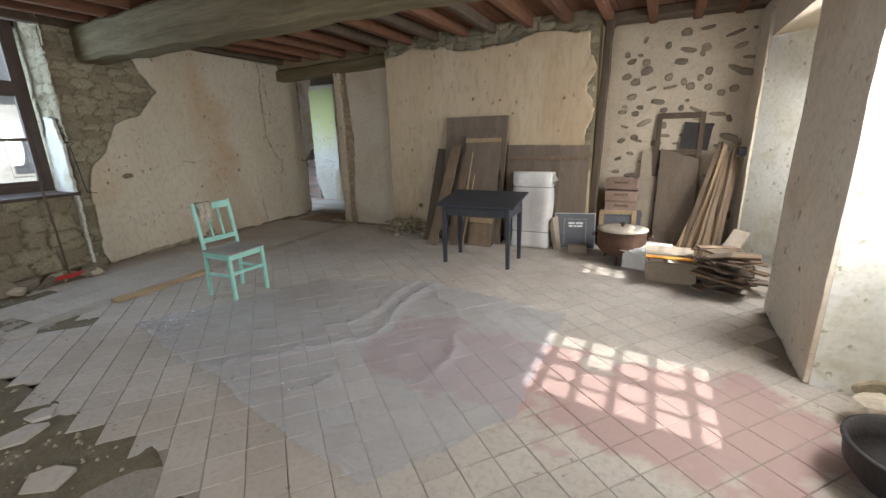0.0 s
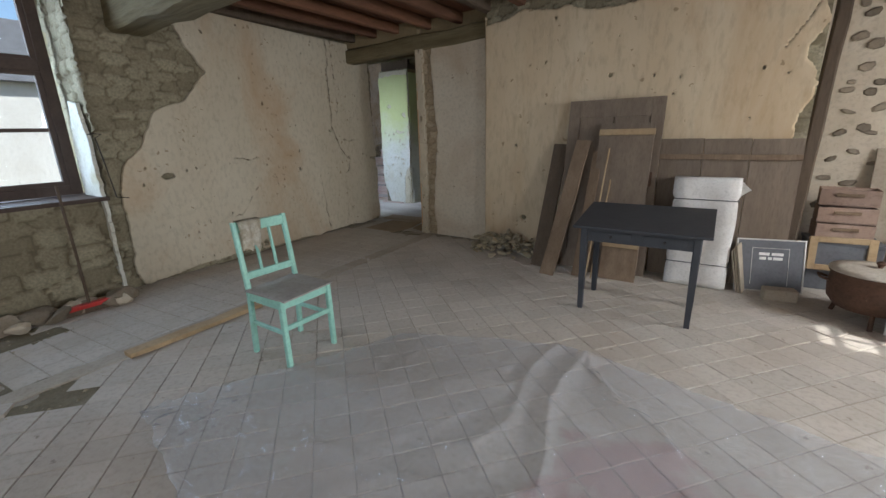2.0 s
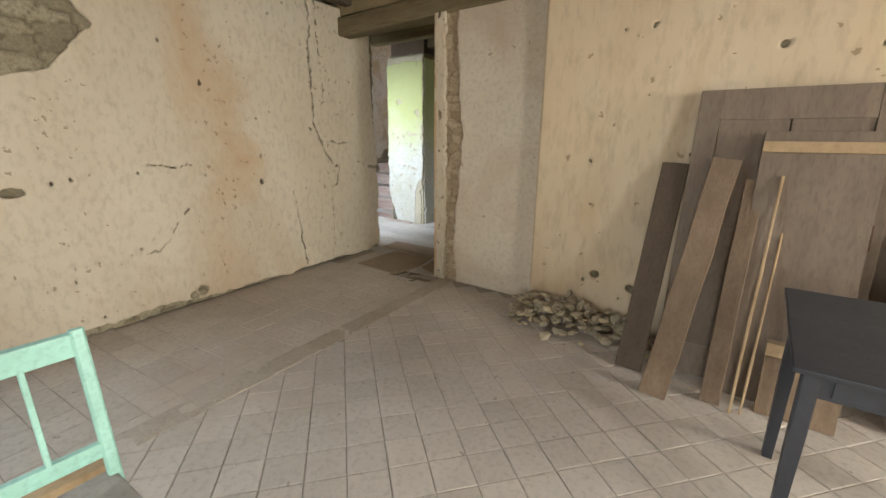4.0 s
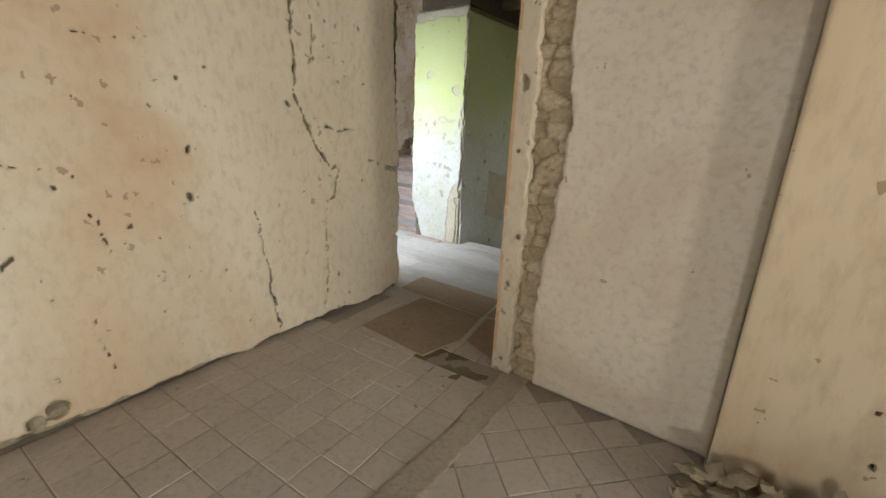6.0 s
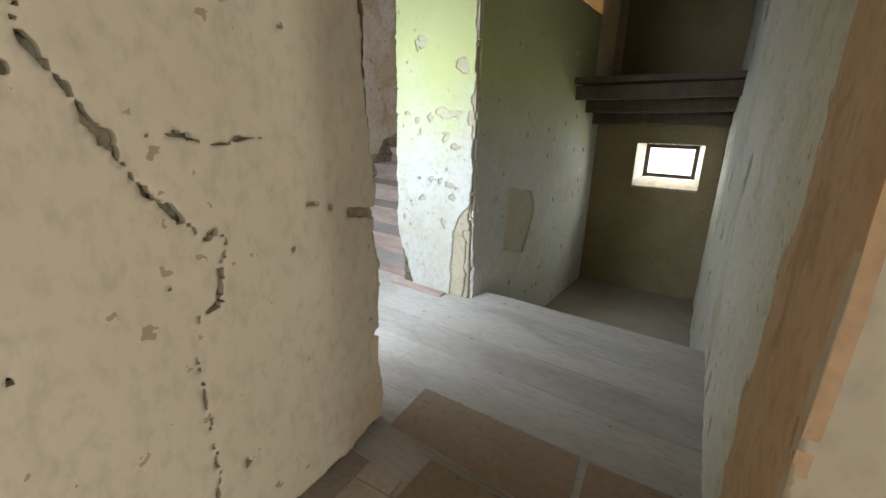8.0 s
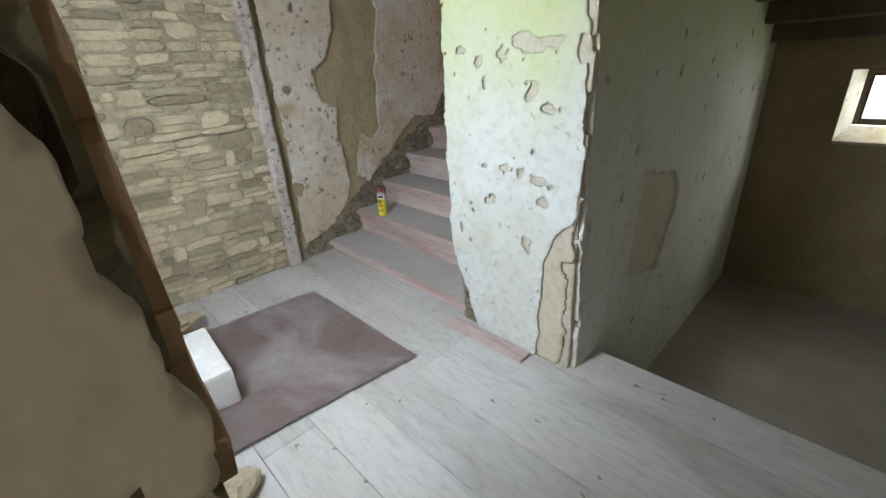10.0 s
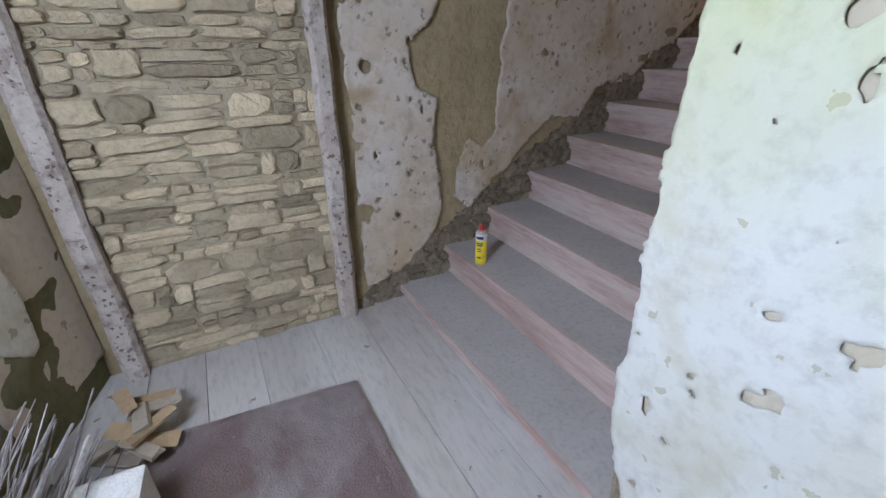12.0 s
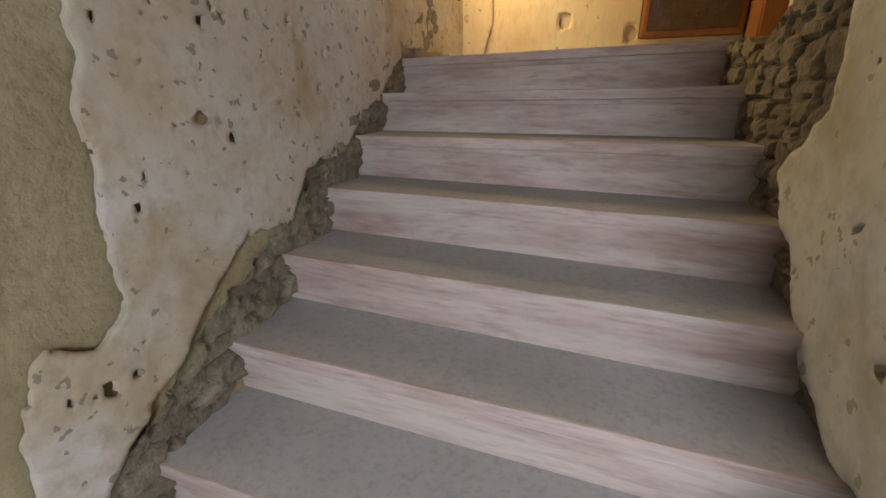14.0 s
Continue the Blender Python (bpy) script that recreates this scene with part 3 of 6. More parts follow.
def west_keep(u, v):
    edge = np.interp(v, (0.0, 0.35, 0.82, 1.3, 1.41, 1.77, 1.9, 2.21, 2.54, 2.9), (0.13, 0.11, 0.10, 0.22, 0.40, 0.56, 0.90, 1.17, 0.97, 0.85))
    k = u - edge + ragged(u, v, 21, 0.05, 4.5)

    def crack(pts, half, seed):
        return line_dist(u + 0.05 * fbm(u * 7, v * 7, seed + 40) + 0.045 * fbm(u * 20, v * 20, seed + 42), v + 0.05 * fbm(u * 7, v * 7, seed + 41) + 0.045 * fbm(u * 20, v * 20, seed + 43), pts) + 0.010 * fbm(u * 14, v * 14, seed) * 2 - half

    cracks = crack([(3.1, 2.9), (3.08, 2.15), (3.09, 1.8), (3.07, 1.63), (3.16, 1.455), (3.24, 1.3), (3.40, 1.11), (3.375, 0.93)], 0.0075, 5)
    for pts, half, seed in (([(3.375, 0.93), (3.30, 0.9), (3.29, 0.54), (3.24, 0.12)], 0.0032, 7), ([(3.18, 2.9), (3.23, 2.2), (3.25, 2.05), (3.23, 1.85)], 0.004, 6), ([(2.73, 0.9), (2.78, 0.68), (2.82, 0.47), (2.81, 0.25), (2.85, 0.06)], 0.005, 8), ([(1.38, 1.255), (1.56, 1.218), (1.67, 1.226)], 0.006, 9), ([(1.17, 0.55), (1.40, 0.557), (1.5, 0.68), (1.64, 0.86)], 0.0034, 10), ([(3.24, 1.41), (3.6, 1.4)], 0.003, 11), ([(1.9, 1.77), (2.25, 1.79)], 0.0034, 12), ([(1.87, 0.49), (1.88, 0.33), (1.92, 0.11)], 0.0032, 13), ([(1.68, 1.23), (1.83, 1.23), (1.9, 1.19), (1.92, 1.03), (1.99, 0.8)], 0.003, 15)):
        cracks = np.minimum(cracks, crack(pts, half, seed))
    cracks = np.minimum(cracks, blots(u, v, ((1.67, 0.115, 0.045, 0.05), (1.585, 0.085, 0.035, 0.035), (0.58, 1.11, 0.07, 0.03), (4.1, 0.512, 0.05, 0.02)), 16, 0.012))
    hole = np.minimum(line_dist(u, v, [(3.95, 1.11), (4.12, 1.08)]) - 0.022, np.minimum(np.hypot(u - 3.845, v - 1.145) - 0.013, line_dist(u, v, [(3.74, 1.175), (3.79, 1.17)]) - 0.008)) + 0.006 * fbm(u * 30, v * 30, 14) * 2
    cracks = np.minimum(cracks, hole)
    base = v - 0.02 - np.clip(0.05 - np.abs(u - 1.3) * 0.04, 0, 0.2) - ragged(u, v, 24, 0.035, 5)
    k = np.minimum(k, wl - u - 0.02 - 0.10 * np.clip(v - 1.2, 0, 0.8) - ragged(u, v, 26, 0.03, 5))
    return np.minimum(np.minimum(k, cracks), np.minimum(base, pocks(u, v, 31, 7.0, 0.10, 0.16)))


sheet("plaster", (WX0, WY0, 0), wu_, Z3, wl, 2.85, 0.0125, CREAM, west, keep=west_keep, thick=0.03, relief=0.012, rscale=0.9, seed=2, label="cream lime plaster, cracked and stained")
# end of that wall, seen in the doorway
def end_keep(u, v):
    k = np.minimum(u - 0.06 - ragged(u, v, 41, 0.06, 4), 0.63 - u)
    return np.minimum(np.minimum(k, line_dist(u, v, [(0.05, 0.98), (0.24, 0.84)]) - 0.06), pocks(u, v, 43, 3.5, 0.13, 0.3))


rubble("end_masonry", (-6.575, 6.63, 0), (-1, 0, 0), Z3, 0.67, 2.9, 9, west, 0.2, 0.1)
sheet("end_plaster", (-6.565, 6.655, 0), (-1, 0, 0), Z3, 0.69, 2.85, 0.018, WARMPL, west, keep=end_keep, thick=0.018, relief=0.018, rscale=4, seed=7, label="plaster with broken edges, warm light painted into its brown")

# wall with the window
wwin = setting("wall_west_window", "rough stone wall below and around a window", "wall")
part("masonry", prism([(-6.46, -2.7), (-6.46, 2.63), (-7.25, 2.63), (-7.25, -2.7)], -0.3, 0.93), EARTH, wwin)
rubble("rubble_below_window", (-6.32, -2.6, -0.25), (0, 1, 0), Z3, 5.15, 1.2, 11, wwin, 0.3, 0.16, 0.025, 0.07)
part("masonry_side", prism([(-6.34, -2.7), (-6.34, 0.75), (-7.25, 0.75), (-7.25, -2.7)], 0.93, 3.1), EARTH, wwin)
part("masonry_top", box((-7.25, 0.75, 3.0), (-6.34, 2.55, 3.1)), EARTH, wwin)
rubble("jamb_masonry", (-6.95, 2.53, 0.93), (1, 0, 0), Z3, 0.65, 2.1, 12, wwin, 0.22, 0.1)
sheet("jamb_limewash", (-6.75, 2.505, 0.0), (1, 0, 0), Z3, 0.46, 2.0, 0.016, WHITE, wwin, keep=lambda u, v: np.minimum(np.minimum(1.86 - v, u - 0.05 - 0.10 * np.sin(v * 4)), 0.44 - u - 0.12 * np.clip(v - 1.2, 0, 1)) + ragged(u, v, 13, 0.06, 6), thick=0.03, relief=0.014, rscale=4, seed=13, label="white limewash patch on the window jamb")
sheet("side_plaster", (-6.31, -2.7, 0.95), (0, 1, 0), Z3, 3.4, 2.0, 0.05, CREAM, wwin, thick=0.02, seed=5)
part("window_sill", box((-6.98, 0.72, 0.93), (-6.30, 2.56, 0.97), 0.008), WINWOOD, wwin)


def window(name, label, m, w, h, cols, rows, transom=None, fw=0.07, bar=0.03, depth=0.07, mat=WINWOOD, casements=2):
    """A wooden window in its own plane: x across, z up, y through. transom: its height, or None."""
    win = tagged(new(name), label, "window", kind="structure")
    win.matrix_world = m
    bm = bmesh.new()
    for lo, hi in (((0, 0, 0), (fw, depth, h)), ((w - fw, 0, 0), (w, depth, h)), ((fw, 0, 0), (w - fw, depth, fw)), ((fw, 0, h - fw), (w - fw, depth, h))):
        add_box(bm, lo, hi, 0.006)
    part("window_frame", bm, mat, win)
    bands = [(fw, h - fw)] if transom is None else [(fw, transom - 0.04), (transom + 0.04, h - fw)]
    if transom is not None:
        part("transom", box((fw, -0.01, transom - 0.05), (w - fw, depth, transom + 0.05), 0.008), mat, win)
    cw = (w - 2 * fw) / casements
    for c in range(casements):
        x0 = fw + c * cw
        for bi, (z0, z1) in enumerate(bands):
            st = 0.045 if casements > 1 else 0.02
            bm = bmesh.new()
            for lo, hi in (((x0, 0.01, z0), (x0 + st, depth - 0.01, z1)), ((x0 + cw - st, 0.01, z0), (x0 + cw, depth - 0.01, z1)), ((x0 + st, 0.01, z0), (x0 + cw - st, depth - 0.01, z0 + st)), ((x0 + st, 0.01, z1 - st), (x0 + cw - st, depth - 0.01, z1))):
                add_box(bm, lo, hi, 0.004)
            sash = part("casement", bm, mat, win)
            nr = rows[bi] if isinstance(rows, (list, tuple)) else rows
            pw, ph = (cw - 2 * st) / cols, (z1 - z0 - 2 * st) / nr
            for i in range(1, cols):
                part("glazing_bar", box((x0 + st + i * pw - bar / 2, 0.02, z0 + st), (x0 + st + i * pw + bar / 2, depth - 0.02, z1 - st)), mat, sash)
            for j in range(1, nr):
                part("glazing_bar", box((x0 + st, 0.022, z0 + st + j * ph - bar / 2), (x0 + cw - st, depth - 0.022, z0 + st + j * ph + bar / 2)), mat, sash)
            for i in range(cols):
                for j in range(nr):
                    p = part("pane", box((x0 + st + i * pw, depth * 0.5, z0 + st + j * ph), (x0 + st + (i + 1) * pw, depth * 0.5 + 0.004, z0 + st + (j + 1) * ph)), GLASS, sash)
                    p.visible_shadow = False
    return win


window("window_1", "brown wooden window with transom, overlooking a yard", pose(-6.78, 0.78, 0.98, 0, 0, 90), 1.72, 2.02, 1, [2, 1], 1.20, 0.09, 0.035)

# east wall with two splayed window niches
east = setting("wall_east", "thick plastered wall with splayed window niches", "wall")
for ya, yb in ((-2.7, 1.75), (2.98, 4.16), (5.95, 6.9)):
    part("masonry", prism([(0.95, ya), (0.95, yb), (1.75, yb), (1.75, ya)], -0.3, 3.1), EARTH, east)


def niche(y0, y1, g0, g1, sill, top):
    for a, b, c in ((y0, g0, -1), (y1, g1, 1)):
        part("reveal", prism([(0.952, a), (1.55, b), (1.75, b), (1.75, a)], -0.3, 3.1), WHITE if c > 0 else PALE, east, "bright limewashed window reveal")
    part("apron", box((1.35, y0, -0.3), (1.752, y1, sill)), PALE, east)
    part("head", box((0.96, y0 - 0.001, top), (1.752, y1, 3.1)), PALE, east)


niche(1.75, 2.98, 1.90, 2.88, 0.95, 2.45)
niche(4.16, 5.95, 4.30, 5.25, 0.95, 2.45)
for ya, yb, sd_ in ((-2.7, 1.75, 51), (2.98, 4.16, 52), (5.95, 6.62, 53)):
    sheet("plaster", (0.93, yb, 0), (0, -1, 0), Z3, yb - ya, 2.85, 0.02, PALE, east, keep=(lambda s: (lambda u, v: np.minimum(pocks(u, v, s, 5.0, 0.13, 0.25), v - 0.02 - ragged(u, v, s + 3, 0.03))))(sd_), thick=0.025, relief=0.015, seed=sd_, label="cream limewashed plaster, chipped and stained")
for ga, nm in ((1.90, "window_2"), (4.30, "window_3")):
    window(nm, "small-paned casement window facing the sun", pose(1.58, ga, 0.95, 0, 0, 90) @ pose(0, 0, 0), 0.95 if nm == "window_3" else 0.98, 1.5, 2, 6, None, 0.05, 0.03)

# north wall: chimney breast, panel beside the door, rubble corner
north = setting("wall_north", "plastered wall with a broad chimney breast", "wall")
part("masonry", box((-3.965, 6.02, -0.3), (-0.80, 6.9, 2.98)), EARTH, north)


def chim_keep(u, v):
    top = 2.72 + 0.05 * np.sin(u * 3) - v + ragged(u, v, 61, 0.05, 4)
    side = np.minimum(u + 0.02 + ragged(u, v, 62, 0.02, 7), 3.17 - u - 0.10 * (1 + np.sin(v * 7 + 2 * np.sin(v * 3))) * (v > 1.0) * 0.5 - ragged(u, v, 63, 0.03, 6))
    spots = np.minimum(np.hypot(u - 1.48, v - 2.02) - 0.025, pocks(u, v, 64, 6.0, 0.09, 0.12))
    spots = np.minimum(spots, np.minimum(np.hypot((u - 0.55) * 0.9, v - 0.42) - 0.035, line_dist(u, v, [(0.82, 0.36), (0.98, 0.31)]) - 0.03))
    return np.minimum(np.minimum(top, side), np.minimum(spots, line_dist(u, v, [(2.9, 2.1), (3.05, 2.35), (3.1, 2.5)]) - 0.004))


rubble("chimney_masonry", (-3.97, 5.935, 0), (1, 0, 0), Z3, 3.17, 2.98, 14, north, 0.2, 0.1)
sheet("chimney_plaster", (-3.97, 5.91, 0), (1, 0, 0), Z3, 3.17, 2.9, 0.018, CHIMNEY, north, keep=chim_keep, thick=0.03, relief=0.012, rscale=0.8, seed=15, label="ochre stained plaster of the chimney breast")
sheet("chimney_side", (-3.975, 6.14, 0), (0, -1, 0), Z3, 0.22, 2.8, 0.03, CHIMNEY, north, thick=0.0, relief=0.004, seed=16)
part("panel_masonry", box((-5.14, 6.18, -0.3), (-3.975, 6.75, 2.98)), EARTH, north)
rubble("band_masonry", (-5.15, 6.085, 0), (1, 0, 0), Z3, 0.45, 2.75, 17, north, 0.15, 0.075, 0.012, 0.03, BANDSTONE)


def panel_keep(u, v):
    return np.minimum(u - 0.275 + 0.035 * np.sin(v * 3.3) + ragged(u, v, 71, 0.03, 6), 2.62 - v)


sheet("panel_plaster", (-5.15, 6.075, 0), (1, 0, 0), Z3, 1.18, 2.7, 0.018, PALE, north, keep=panel_keep, thick=0.03, relief=0.008, seed=18, label="pale smooth plaster panel beside the doorway")
sheet("jamb_plaster", (-5.16, 6.055, 0), (1, 0, 0), Z3, 0.3, 2.6, 0.012, CREAM, north, keep=lambda u, v: np.minimum(0.125 - u + ragged(u, v, 72, 0.03, 9), pocks(u, v, 74, 8, 0.2, 0.35)), thick=0.04, relief=0.016, seed=19, label="ochre plaster strip on the door jamb")
sheet("jamb_reveal", (-5.16, 6.9, 0), (0, -1, 0), Z3, 0.84, 2.7, 0.03, WARMPL, north, keep=lambda u, v: pocks(u, v, 73, 4, 0.12, 0.3), thick=0.02, relief=0.01, seed=20)
part("masonry_over_door", box((-7.2, 6.1, 2.78), (-5.15, 6.75, 3.1)), EARTH, north)
lint = thing("door_lintel", pose(0, 0, 0), "heavy dark oak lintel over the doorway", "beam")
part("timber", beam(bmesh.new(), (-6.75, 6.16, 2.66), (-3.9, 6.16, 2.70), 0.2, 0.2, 0.02, 8, 0.01), BEAM, lint)
wall_plate = thing("wall_plate", pose(0, 0, 0), "dark wall plate timber on top of the masonry", "beam")
part("timber", beam(bmesh.new(), (-3.9, 6.2, 2.92), (1.4, 6.45, 2.92), 0.3, 0.12, 0.02, 8, 0.008), DARKWOOD, wall_plate)

ne = setting("wall_north_corner", "rubble wall of brown stones in cream mortar", "wall")
part("masonry", box((-0.80, 6.66, -0.3), (1.75, 7.2, 3.1)), MORTAR, ne)
sheet("mortar", (-0.80, 6.62, 0), (1, 0, 0), Z3, 1.8, 2.9, 0.03, MORTAR, ne, thick=0.0, relief=0.02, rscale=2, seed=23)
post = thing("wall_post", pose(0, 0, 0), "dark weathered oak post at the chimney corner", "post")
part("timber", beam(bmesh.new(), (-0.77, 6.1, 0), (-0.70, 6.12, 2.86), 0.1, 0.12, 0.015, 10, 0.006), DARKWOOD, post)

# Unseen wall added to close the room; its gap holds the south fill.
south = setting("wall_south_unseen", "unseen wall added to close the room behind", "wall")
for lo, hi in (((-7.25, -3.0, -0.3), (-2.35, -2.7, 3.1)), ((-1.25, -3.0, -0.3), (1.75, -2.7, 3.1)), ((-2.35, -3.0, -0.3), (-1.25, -2.7, 0.85)), ((-2.35, -3.0, 2.4), (-1.25, -2.7, 3.1))):
    part("masonry", box(lo, hi), CREAM, south)

# ceiling of the main room
bm = bmesh.new()
x = -7.2
while x < 1.7:
    w = random.uniform(0.16, 0.24)
    add_box(bm, (x, -2.9, 2.98), (x + w - 0.006, 6.9, 3.01), 0, None, 0.002)
    x += w
me = bpy.data.meshes.new("ceiling")
bm.to_mesh(me)
bm.free()
me.materials.append(CEILWOOD)
ceil = tagged(new("ceiling", me), "reddish boarded ceiling over joists", "ceiling", kind="structure")
x, first = -6.9, None
while x < 1.7:
    j = thing("ceiling_joist", pose(x, 0, 0), "rough reddish brown ceiling joist", "joist", "ceiling joists")
    part("timber", beam(bmesh.new(), (0, -2.75, 2.915), (0, 6.6, 2.915), random.uniform(0.08, 0.11), 0.125, 0.012, 10, 0.006), CEILWOOD if int(x * 10) % 3 else DARKWOOD, j)
    x += random.uniform(0.42, 0.52)
mb = thing("main_beam", pose(0, 0, 0), "massive hand-hewn oak beam spanning the room", "beam")
part("timber", beam(bmesh.new(), (-6.9, 3.05, 2.70), (1.4, 2.75, 2.58), 0.36, 0.40, 0.045, 26, 0.014), BEAM, mb)
mb2 = thing("main_beam", pose(0, 0, 0), "massive hand-hewn oak beam spanning the room", "beam")
part("timber", beam(bmesh.new(), (-6.9, -0.9, 2.66), (1.4, -0.9, 2.66), 0.36, 0.40, 0.045, 20, 0.014), BEAM, mb2)

# unseen slabs added over all, so that no sky leaks in
roof = setting("roof", "unseen slabs added above the rooms to keep the sky out", "roof")
part("deck", box((-7.3, -3.0, 3.1), (1.8, 7.2, 3.2)), DARKWOOD, roof)
part("deck", box((-10.0, 5.9, 4.6), (-4.9, 13.0, 4.7)), DARKWOOD, roof)

# ---- stair hall ----
hall_w = setting("wall_hall_west", "stair hall wall of coursed stone and worn limewash", "wall")
part("masonry", box((-9.9, 6.0, -0.6), (-9.47, 13.0, 4.6)), EARTH, hall_w)
sheet("earth_render", (-9.46, 6.1, -0.1), (0, 1, 0), Z3, 6.9, 4.6, 0.03, STAIRCOAT, hall_w, thick=0, relief=0.016, rscale=5, seed=27)


def nosez(y):
    return 0.09 + (y - 8.26) * 0.617


sheet("stones_along_steps", (-9.462, 7.95, -0.1), (0, 1, 0), Z3, 3.6, 2.4, 0.016, MOSSRUBBLE, hall_w, keep=lambda u, v: 0.15 - np.abs(v - 0.1 - nosez(7.95 + u) + 0.02) + ragged(u, v, 89, 0.05, 6), thick=0.0, relief=0.006, seed=87, height=rubble_height(0.12, 0.07, 87, 0.04), tone=rubble_tone(0.12, 0.07, 87))


def stair_keep(u, v):
    y = 7.95 + u
    v = v - 0.1
    low = np.interp(y, (7.9, 8.16, 8.27, 8.37, 8.50, 8.57, 8.66, 8.76, 8.88, 9.06, 9.3, 9.45, 9.62, 9.76, 10.06, 10.28, 10.55, 10.88, 13.0), (0.14, 0.15, 0.19, 0.28, 0.41, 0.56, 0.60, 0.52, 0.64, 0.74, 0.98, 1.02, 0.99, 1.19, 1.25, 1.38, 1.53, 1.79, 1.82))
    c = np.minimum(y - 8.03 - ragged(u, v, 82, 0.03, 6), (v - low) * 0.8 - ragged(u, v, 81, 0.035, 7))
    patch = [(8.50, 1.56), (8.38, 1.46), (8.37, 1.34), (8.40, 1.25), (8.53, 1.20), (8.50, 0.93), (8.56, 0.75), (8.56, 0.5), (8.63, 0.5), (8.69, 0.86), (8.76, 0.96), (8.85, 0.91), (8.93, 0.97), (8.97, 1.5), (9.06, 1.9), (8.95, 2.3), (8.65, 2.2), (8.58, 1.75)]
    c = np.minimum(c, -poly_in(y, v, patch) + ragged(u, v, 85, 0.022, 9))
    c = np.minimum(c, blots(u, v, ((0.18, 1.36, 0.035, 0.03), (0.1, 0.62, 0.07, 0.05), (0.9, 0.78, 0.022, 0.03), (1.35, 1.42, 0.03, 0.02)), 83))
    return np.minimum(np.minimum(c, pocks(u, v, 86, 7.0, 0.13, 0.12)), pocks(u, v, 88, 14.0, 0.22, 0.25))


sheet("limewash", (-9.43, 7.95, -0.1), (0, 1, 0), Z3, 5.05, 4.6, 0.0145, STAIRWALL, hall_w, keep=stair_keep, thick=0.016, relief=0.012, seed=28, label="dirty white limewash, flaking over earth render")


# south side of the hall, with its window
hall_s = setting("wall_hall_south", "stair hall wall with flaking white limewash", "wall")
SX0, SY0, SX1, SY1 = -9.46, 6.74, -8.30, 6.36
sl = math.hypot(SX1 - SX0, SY1 - SY0)
su_ = ((SX1 - SX0) / sl, (SY1 - SY0) / sl, 0)
part("masonry", prism([(-9.9, 6.70), (SX0, SY0 - 0.03), (SX1, SY1 - 0.03), (SX1 - 0.1, 5.85), (-9.9, 5.85)], -0.5, 4.6), EARTH, hall_s)
part("masonry_below", prism([(SX1, SY1), (-7.2, 6.42), (-7.2, 5.85), (SX1 - 0.1, 5.85)], -0.5, 0.98), EARTH, hall_s)
part("masonry_above", prism([(SX1, SY1), (-7.2, 6.42), (-7.2, 5.85), (SX1 - 0.1, 5.85)], 2.5, 4.6), WHITE, hall_s)
part("masonry_side", box((-7.25, 5.85, 3.1), (-6.5, 6.69, 4.6)), WHITE, hall_s)


def south_keep(u, v):
    u = sl - u
    low = v - 0.42 - 0.95 * np.clip(u - 0.36, 0, 1) - ragged(u, v, 91, 0.16, 2.5)
    return np.minimum(np.minimum(low, u - 0.31 + ragged(u, v, 93, 0.04, 6)), np.minimum(pocks(u, v, 94, 6, 0.15, 0.2), pocks(u, v, 95, 13, 0.2, 0.25)))


sheet("damp_render", (SX1, SY1 - 0.02, 0), (-su_[0], -su_[1], 0), Z3, sl, 4.5, 0.03, MOSS, hall_s, thick=0, relief=0.02, rscale=3, seed=31)
sheet("band_plaster", (SX1, SY1 - 0.012, 0), (-su_[0], -su_[1], 0), Z3, sl, 4.5, 0.02, PALE, hall_s, keep=lambda u, v: np.minimum(0.36 - np.abs(sl - u - 0.2), v - 0.12) + ragged(u, v, 92, 0.03, 5), thick=0.01, relief=0.008, seed=32, label="smooth grey-beige plaster band beside the post")
sheet("limewash", (SX1, SY1, 0), (-su_[0], -su_[1], 0), Z3, sl, 4.5, 0.016, WHITE, hall_s, keep=south_keep, thick=0.016, relief=0.014, seed=30, label="white limewash flaking off grey render")
window("window_4", "brown wooden hall window", pose(-8.28, 6.02, 0.98, 0, 0, 0), 1.06, 1.52, 1, 2, None, 0.06, 0.03)

sheet("bedding_mortar", (-9.428, 6.88, 0), (0, 1, 0), Z3, 1.0, 2.75, 0.02, BEDDING, hall_w, thick=0, relief=0.008, rscale=6, seed=29)
# two old posts of the blocked opening in the stone wall
for py, lab, lean in ((6.835, "worm-eaten timber post plastered over in white", 0.01), (7.90, "slender worm-eaten timber post in the stone wall", -0.02)):
    p = thing("wall_post", pose(-9.41, py, 0), lab, "post")
    part("timber", beam(bmesh.new(), (0, 0, 0), (0, lean * -1.5, 4.2), 0.10, 0.10, 0.02, 22, 0.006), POSTWOOD, p)

# pier between stairs and cellar passage
pier = setting("pier", "thick pier with flaking white limewash", "wall")
part("masonry", box((-7.62, 8.30, -1.2), (-7.09, 9.85, 2.78)), EARTH, pier)
part("masonry", box((-7.62, 9.85, -1.2), (-7.09, 11.6, 1.60)), EARTH, pier)
part("masonry", box((-7.24, 9.85, 1.60), (-7.09, 11.6, 2.78)), CHIMNEY, pier)
rubble("front_masonry", (-7.77, 8.215, -0.02), (1, 0, 0), Z3, 0.73, 2.8, 33, pier, 0.18, 0.09, 0.02, 0.03)
rubble("side_masonry", (-7.035, 8.22, -0.8), (0, 1, 0), Z3, 3.3, 3.5, 34, pier, 0.2, 0.1, 0.03, 0.02)


